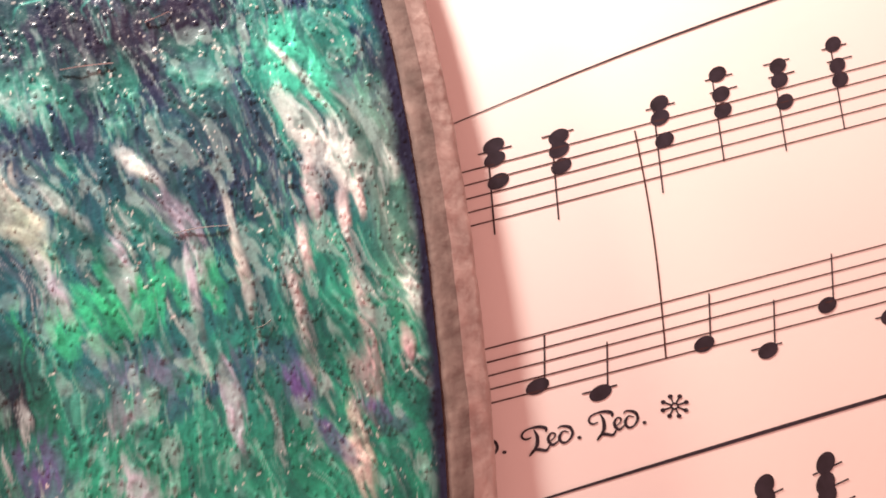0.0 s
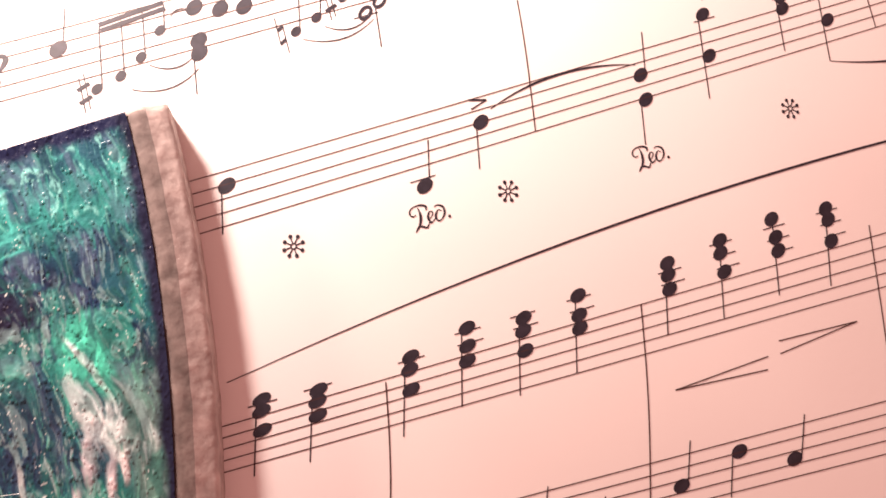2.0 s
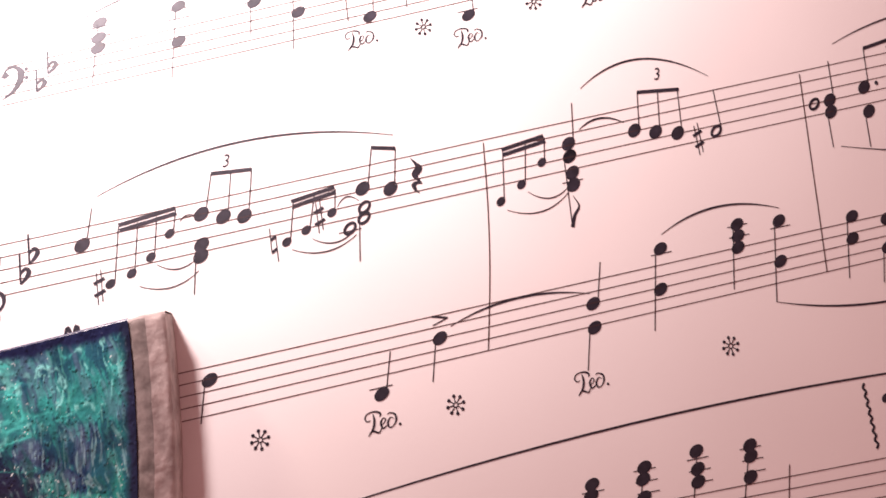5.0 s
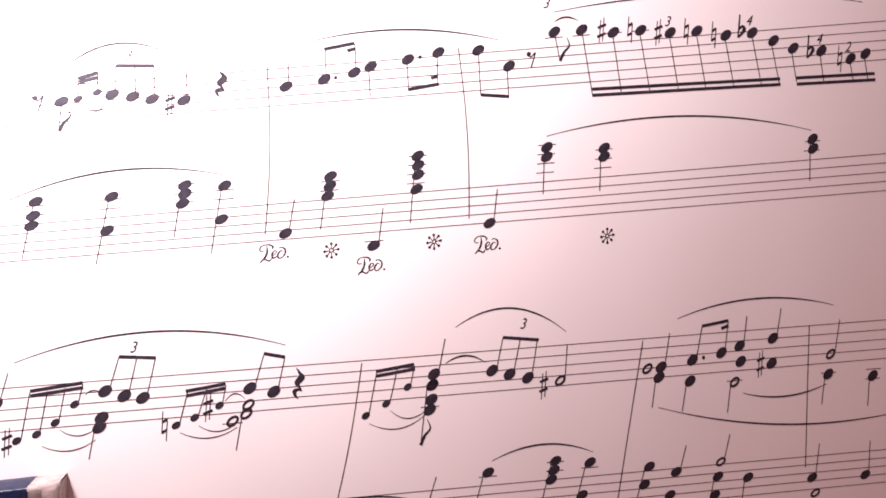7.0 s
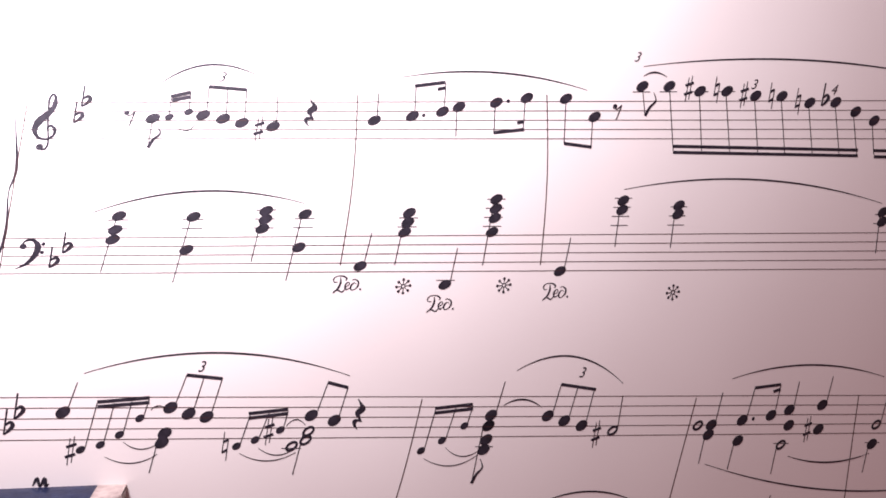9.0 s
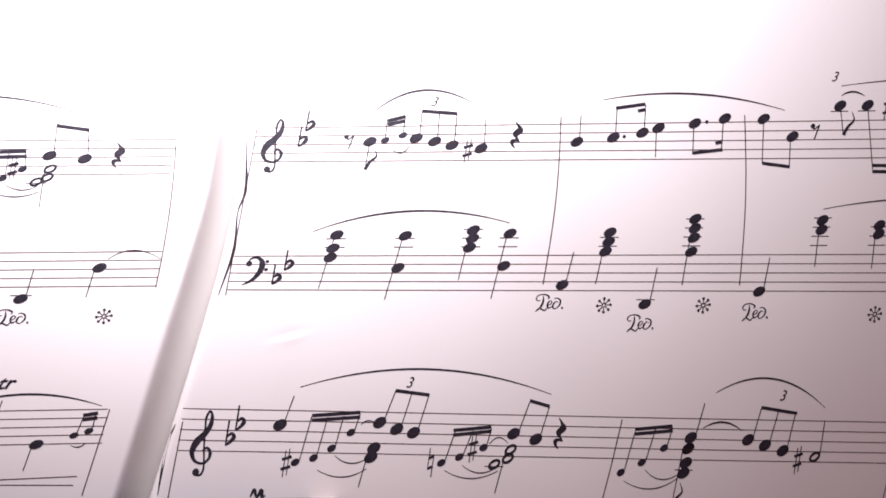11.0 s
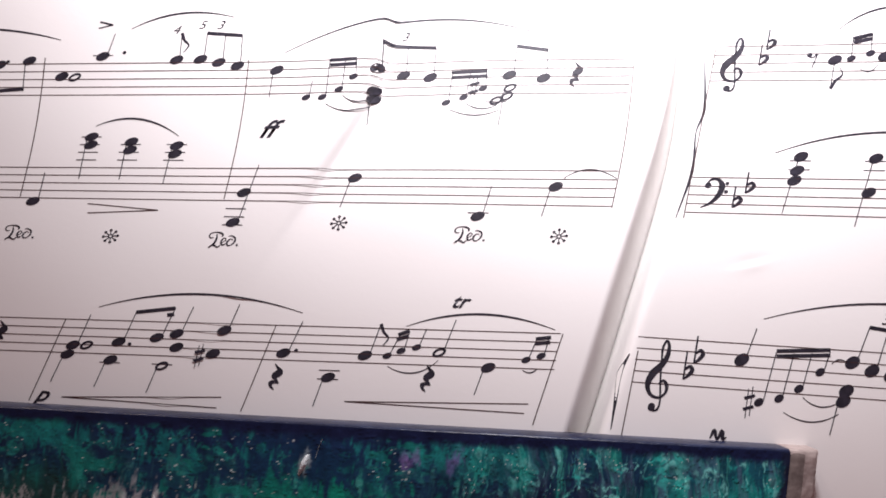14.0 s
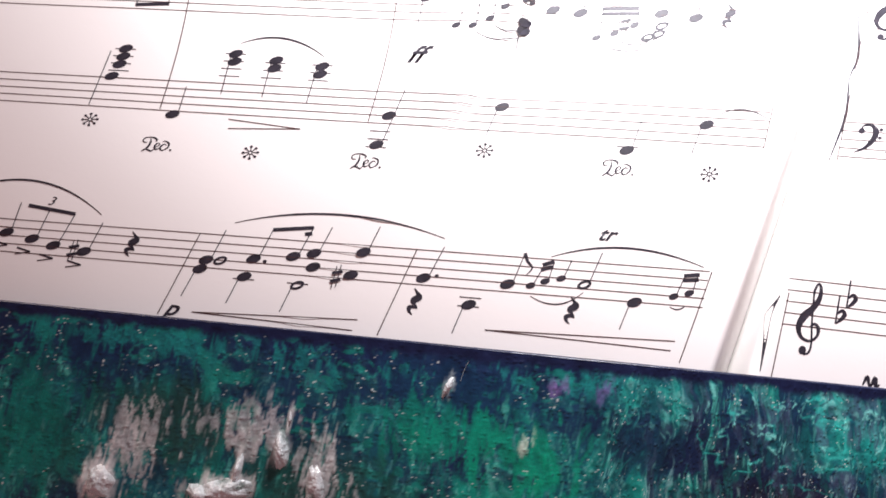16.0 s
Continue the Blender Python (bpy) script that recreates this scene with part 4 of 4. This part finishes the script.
# grey-blue haze: the sheen over the navy is painted into the pigment
lay(0.22 * smooth(0.52, 0.66, fbm(WX * 7 + 1.5 * WY, WY * 2.2, 143)) * smooth(-11.0, -9.5, PX) * (1 - smooth(3.2, 4.6, depth)), (0.13, 0.17, 0.26))
lay(0.2 * smooth(0.66, 0.74, hair) * smooth(-11.0, -9.5, PX) * smooth(1.0, 1.8, depth), (0.34, 0.42, 0.46))
spot(-9.9, -3.0, 1.3, 0.75, (0.005, 0.010, 0.036), 0, 0.8, 0, 0.85)
spot(-8.6, -2.9, 0.9, 0.5, (0.005, 0.012, 0.036), 0, 0.9, 0, 0.8)
# turquoise curls over the dark band, by ridges of a warped noise
curl = fbm(WX * 2.6 + 1.1 * mottle, WY * 2.8, 171)
ridge = np.exp(-((curl - 0.5) / 0.035) ** 2)
near_side = smooth(-10.5, -8.5, PX)
lay(0.85 * ridge * smooth(0.42, 0.60, mottle) * (1 - smooth(1.3, 2.0, depth)) * near_side, (0.03, 0.34, 0.30))
lay(0.7 * ridge * smooth(0.52, 0.62, fine) * (1 - smooth(0.9, 1.6, depth)) * near_side, (0.16, 0.50, 0.46))
lay(0.5 * ridge * smooth(0.50, 0.62, mottle) * (1 - smooth(1.6, 2.4, depth)) * (1 - near_side), (0.02, 0.22, 0.19))
# greyed green beside the bare edge
lay(0.55 * smooth(2.6, 3.4, depth) * (1 - smooth(4.4, 5.4, depth)) * smooth(-6.75, -6.35, PX + 0.3 * (mottle - 0.5)), (0.14, 0.25, 0.21))
# smooth dark green washes
for wx, wy, wr, wh in ((-17.6, -3.6, 1.0, 0.55), (-15.2, -4.4, 1.1, 0.6), (-13.4, -4.6, 0.9, 0.5), (-19.2, -4.4, 0.8, 0.7)):
    spot(wx, wy, wr, wh, (0.010, 0.065, 0.055), 0, 0.45, -0.008, 0.75)
spot(-12.2, -4.3, 0.9, 0.6, (0.006, 0.24, 0.16), 0, 0.7, 0, 0.8)
# bright greens
spot(-6.66, -4.38, 0.32, 0.50, (0.03, 0.56, 0.38), 15, 0.5, 0.01)
spot(-8.81, -3.94, 0.34, 0.30, (0.03, 0.36, 0.27), 0, 1.0)
spot(-8.58, -5.93, 0.57, 0.24, (0.01, 0.46, 0.22), 0, 1.0, 0.01)
spot(-11.82, -3.70, 0.80, 0.54, (0.005, 0.27, 0.15), 0, 0.9)
spot(-13.32, -3.35, 0.79, 0.40, (0.004, 0.20, 0.13), 0, 0.9)
spot(-17.24, -3.81, 1.11, 0.61, (0.012, 0.045, 0.04), 0, 0.6)
spot(-15.02, -4.49, 1.31, 0.71, (0.012, 0.05, 0.045), 0, 0.6)
spot(-19.53, -4.00, 0.59, 1.04, (0.005, 0.15, 0.12), 0, 1.0)
# white and pale strokes
WHITE, LILAC, PINK, PURPLE = (0.60, 0.76, 0.76), (0.36, 0.38, 0.48), (0.52, 0.36, 0.42), (0.09, 0.06, 0.20)
spot(-6.80, -4.89, 0.14, 0.34, WHITE, 28, 0.8, 0.02)
spot(-6.60, -5.27, 0.19, 0.40, WHITE, 32, 0.9, 0.02)
spot(-6.72, -4.38, 0.04, 0.29, WHITE, 24, 0.5, 0.02)
spot(-9.24, -4.83, 0.12, 0.41, (0.6, 0.66, 0.6), 10, 0.9, 0.01)
spot(-9.11, -5.24, 0.10, 0.28, (0.4, 0.55, 0.45), 15, 0.9)
spot(-8.15, -4.94, 0.06, 0.24, WHITE, 30, 0.7, 0.02)
spot(-8.81, -5.03, 0.05, 0.21, WHITE, 25, 0.7, 0.02)
spot(-8.03, -5.40, 0.10, 0.30, LILAC, 14, 0.8, 0.02)
spot(-8.08, -5.90, 0.05, 0.29, LILAC, -8, 0.8, 0.015)
spot(-8.52, -5.60, 0.08, 0.23, LILAC, -4, 0.7, 0.02)
spot(-9.04, -5.64, 0.06, 0.27, LILAC, 14, 0.8, 0.02)
spot(-7.68, -5.91, 0.04, 0.46, (0.5, 0.56, 0.54), -6, 0.8, 0.02)
spot(-7.16, -5.96, 0.06, 0.21, (0.6, 0.58, 0.6), -12, 0.6, 0.02)
spot(-6.94, -5.58, 0.06, 0.24, (0.66, 0.62, 0.64), -10, 0.6, 0.02)
spot(-6.75, -5.83, 0.05, 0.23, (0.66, 0.62, 0.64), -14, 0.6, 0.02)
spot(-6.57, -5.67, 0.04, 0.19, (0.66, 0.64, 0.64), -10, 0.6, 0.02)
spot(-7.38, -6.42, 0.06, 0.62, (0.5, 0.50, 0.5), -8, 0.7, 0.02)
spot(-6.88, -6.57, 0.08, 0.46, (0.56, 0.48, 0.52), -8, 0.7, 0.02)
spot(-6.45, -6.64, 0.09, 0.21, WHITE, -8, 0.8, 0.02)
spot(-6.68, -7.08, 0.07, 0.18, PINK, -8, 0.7, 0.02)
spot(-7.06, -7.14, 0.12, 0.25, PINK, -16, 0.7, 0.02)
spot(-7.32, -7.61, 0.10, 0.36, (0.6, 0.54, 0.52), -14, 0.7, 0.02)
spot(-7.08, -7.47, 0.09, 0.24, PURPLE, 30, 0.6, 0.02)
spot(-7.60, -7.05, 0.12, 0.26, PURPLE, 4, 0.7, 0.01)
spot(-7.49, -7.48, 0.07, 0.24, PURPLE, 20, 0.7, 0.01)
spot(-8.00, -6.76, 0.70, 0.10, (0.02, 0.06, 0.12), 8, 0.9)
spot(-8.67, -6.53, 0.37, 0.17, (0.12, 0.12, 0.22), 0, 1.0, 0, 0.7)
spot(-8.87, -6.75, 0.16, 0.16, (0.25, 0.22, 0.33), 0, 0.9, 0, 0.8)
spot(-8.13, -7.03, 0.05, 0.40, LILAC, -6, 0.8, 0.015)
spot(-9.51, -6.98, 0.17, 0.23, PURPLE, 0, 0.8)
spot(-8.96, -7.33, 0.11, 0.27, LILAC, 0, 0.9, 0.01)
spot(-11.48, -2.42, 0.13, 0.20, (0.16, 0.11, 0.28), -20, 0.8, 0.01)
spot(-10.71, -2.34, 0.09, 0.18, (0.10, 0.08, 0.22), -20, 0.8, 0.01)
SILVER = (0.56, 0.57, 0.57)
spot(-16.03, -3.67, 0.52, 0.31, SILVER, 0, 1.3, 0.03, 0.8)
spot(-17.93, -4.14, 0.30, 0.44, SILVER, 0, 1.3, 0.02, 0.8)
spot(-13.13, -2.60, 0.09, 0.21, (0.5, 0.58, 0.58), -20, 0.8, 0.02)
spot(-14.92, -4.32, 0.30, 0.49, SILVER, 0, 1.1, 0.05)
spot(-18.29, -4.78, 0.26, 0.30, (0.82, 0.83, 0.82), 0, 0.6, 0.04)
spot(-16.41, -4.62, 0.47, 0.24, (0.84, 0.85, 0.83), 12, 0.7, 0.04)
spot(-16.18, -4.32, 0.06, 0.28, (0.66, 0.67, 0.66), 0, 0.6, 0.04)
spot(-15.56, -3.90, 0.13, 0.27, (0.82, 0.83, 0.84), 0, 0.4, 0.05)
spot(-15.51, -3.51, 0.04, 0.26, (0.6, 0.61, 0.6), 0, 0.5, 0.05)
spot(-11.86, -3.34, 0.08, 0.20, (0.5, 0.6, 0.5), -20, 0.9, 0.02)
# later dark and green strokes dragged across the pale ones
drag = fbm(WX * 8 + 1.0 * WY, WY * 2.4, 191)
lay(0.60 * smooth(0.54, 0.66, drag) * near_side * smooth(1.0, 1.8, depth), (0.006, 0.085, 0.075))
lay(0.50 * smooth(0.56, 0.68, fbm(WX * 6 - 1.2 * WY, WY * 3.0, 203)) * near_side * smooth(0.8, 1.6, depth) * (1 - smooth(3.4, 4.2, depth)), (0.010, 0.022, 0.05))
lay(0.45 * smooth(0.60, 0.70, fbm(WX * 10 + 0.8 * WY, WY * 4.0, 211)) * near_side * smooth(1.5, 2.2, depth), (0.22, 0.36, 0.36))
spot(-7.85, -3.72, 0.75, 0.30, (0.012, 0.011, 0.026), 0, 0.6, 0, 0.9)
spot(-8.75, -3.75, 0.55, 0.35, (0.008, 0.014, 0.036), 0, 0.6, 0, 0.85)
spot(-8.95, -4.42, 0.45, 0.16, (0.008, 0.020, 0.05), -20, 0.6, 0, 0.8)
spot(-7.30, -4.75, 0.35, 0.45, (0.014, 0.022, 0.05), 25, 0.7, 0, 0.7)
lay(0.6 * smooth(0.80, 0.86, fbm(PX * 30, PY * 30, 77, 2)) * smooth(0.5, 0.6, mottle), (0.62, 0.68, 0.66))
# dark border along the top edge and beside the bare side
lay(1 - smooth(0.10, 0.24, depth + 0.10 * (brush - 0.5) + 0.12 * (mottle - 0.5)), (0.006, 0.010, 0.035))
gap = outer_x(PY) - 0.48 - PX
lay(1 - smooth(0.05, 0.2, gap + 0.15 * (mottle - 0.5)), (0.010, 0.014, 0.035))

colour = np.clip(colour * 1.5, 0, 0.85)
P = np.stack([PX, PY, TOP_Z + relief - 0.02], -1)[::-1]
surface = sheet("painted_surface", P, PAINT, panel, "glossy teal, navy and white acrylic with raised strokes")
att = surface.data.color_attributes.new("pigment", "FLOAT_COLOR", "POINT")
rgba = np.ones((rows, cols, 4), np.float32)
rgba[..., :3] = colour[::-1]
att.data.foreach_set("color", rgba.ravel())

# bare side: two strips, one level and one falling away, then the wall of the panel
ye = np.concatenate([np.linspace(-12.4, -1.80, 420), [-1.75, -1.70]])
wob = 0.02 * (fbm(ye * 3, ye * 0, 71) - 0.5)


def strip(name, offsets, heights, mat, label):
    X = outer_x(ye)[:, None] + np.array(offsets)[None, :] + wob[:, None] * 1.5
    Y = np.repeat(ye[:, None], len(offsets), 1)
    tip = smooth(-1.76, -1.70, ye)[:, None] * 0.03
    Z = np.array(heights)[None, :] + 0.02 * (fbm(X * 12, Y * 9, 81) - 0.5) - tip
    return sheet(name, np.stack([X, Y + 0.03 * np.array(offsets)[None, :], Z], -1), mat, panel, label)


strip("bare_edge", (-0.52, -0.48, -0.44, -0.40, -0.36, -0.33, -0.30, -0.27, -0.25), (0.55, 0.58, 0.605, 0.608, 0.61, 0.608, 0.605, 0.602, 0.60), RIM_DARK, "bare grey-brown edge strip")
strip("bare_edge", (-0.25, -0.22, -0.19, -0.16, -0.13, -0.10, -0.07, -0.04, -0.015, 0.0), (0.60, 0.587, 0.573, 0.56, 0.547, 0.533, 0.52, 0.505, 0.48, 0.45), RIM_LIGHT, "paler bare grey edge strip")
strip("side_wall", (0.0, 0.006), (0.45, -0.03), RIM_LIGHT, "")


def top_wall(x0, x1, mat, label):
    xt = np.linspace(x0, x1, 160)
    drop = TOP_Z - np.interp(xt, (-5.23, -5.215, -5.01, -4.98), (0.60, 0.592, 0.50, 0.47))
    rows_ = [np.stack([xt, top_y(xt) + o + 0.006 * fbm(xt * 4, xt * 0, 91), z - drop * (z > 0)], -1)
             for o, z in ((-0.06, TOP_Z - 0.012), (-0.005, TOP_Z - 0.01), (0.02, TOP_Z - 0.05), (0.025, -0.03))]
    sheet("top_wall", np.stack(rows_), mat, panel, label)


top_wall(-25.0, -5.46, RIM_NAVY, "navy painted top edge")
top_wall(-5.46, -4.97, RIM_LIGHT, "bare grey end of the edge")
part("core_board", block(-24.9, -12.3, 0.04, -7.9, -3.1, 0.50, 0.02), RIM_LIGHT, panel)


def dab(x, y, rx, ry, height, lean, seed):
    """A thick, shiny ridge of paint with an uneven outline."""
    a = np.linspace(0, math.tau, 41)[None, :]
    k = np.linspace(0, 1, 12)[:, None]
    edge = 0.75 + 0.6 * fbm(np.cos(a) * 1.6 + 5, np.sin(a) * 1.6 + 5, seed)
    u, v = rx * k * edge * np.cos(a), ry * k * edge * np.sin(a)
    c, n = math.cos(radians(lean)), math.sin(radians(lean))
    X, Y = x + c * u - n * v, y + n * u + c * v
    Z = TOP_Z - 0.01 + height * (1 - k ** 2.2) * (0.5 + 0.9 * fbm(X * 7, Y * 5, seed + 9))
    sheet("raised_dab", np.stack([X, Y, Z], -1), DAB, panel, "shiny white raised dab of paint")


dab(-15.56, -3.9, 0.125, 0.288, 0.21, 4, 201)
dab(-15.5, -3.46, 0.037, 0.24, 0.075, 2, 205)
dab(-16.3, -4.62, 0.425, 0.18, 0.225, 14, 211)
dab(-16.18, -4.3, 0.062, 0.288, 0.15, -4, 215)
dab(-16.72, -4.72, 0.2, 0.144, 0.21, -20, 219)
dab(-18.29, -4.76, 0.213, 0.24, 0.225, 0, 223)
dab(-14.95, -4.4, 0.15, 0.408, 0.15, 10, 227)
dab(-13.13, -2.6, 0.062, 0.204, 0.09, -20, 231)


def fibre(points):
    """A stray bristle caught in the paint: a thin bent thread with a flat foot."""
    bm = bmesh.new()
    run = curve(points, 5)
    rings = []
    for i, p in enumerate(run):
        d = (run[min(i + 1, len(run) - 1)] - run[max(i - 1, 0)]).normalized()
        n, lift = Vector((-d.y, d.x)) * 0.0045, TOP_Z + 0.028 + 0.012 * math.sin(math.pi * i / (len(run) - 1))
        rings.append([bm.verts.new((q.x * CM, q.y * CM, z * CM)) for q, z in ((p - n, lift), (p, lift + 0.012), (p + n, lift))])
    for a, b in zip(rings, rings[1:]):
        for k in range(3):
            bm.faces.new((a[k], b[k], b[(k + 1) % 3], a[(k + 1) % 3]))
    part("fibre", bm, DAB, panel, "fine white bristle caught in the paint")


for thread in (
    ((-8.49, -3.92), (-8.28, -3.95), (-8.08, -3.98)),
    ((-8.09, -5.53), (-7.88, -5.56), (-7.67, -5.61)),
    ((-7.77, -6.48), (-7.69, -6.48), (-7.62, -6.46)),
    ((-7.73, -3.69), (-7.63, -3.68), (-7.51, -3.65)),
    ((-12.95, -2.49), (-12.91, -2.31), (-12.86, -2.17)),
):
    fibre(thread)
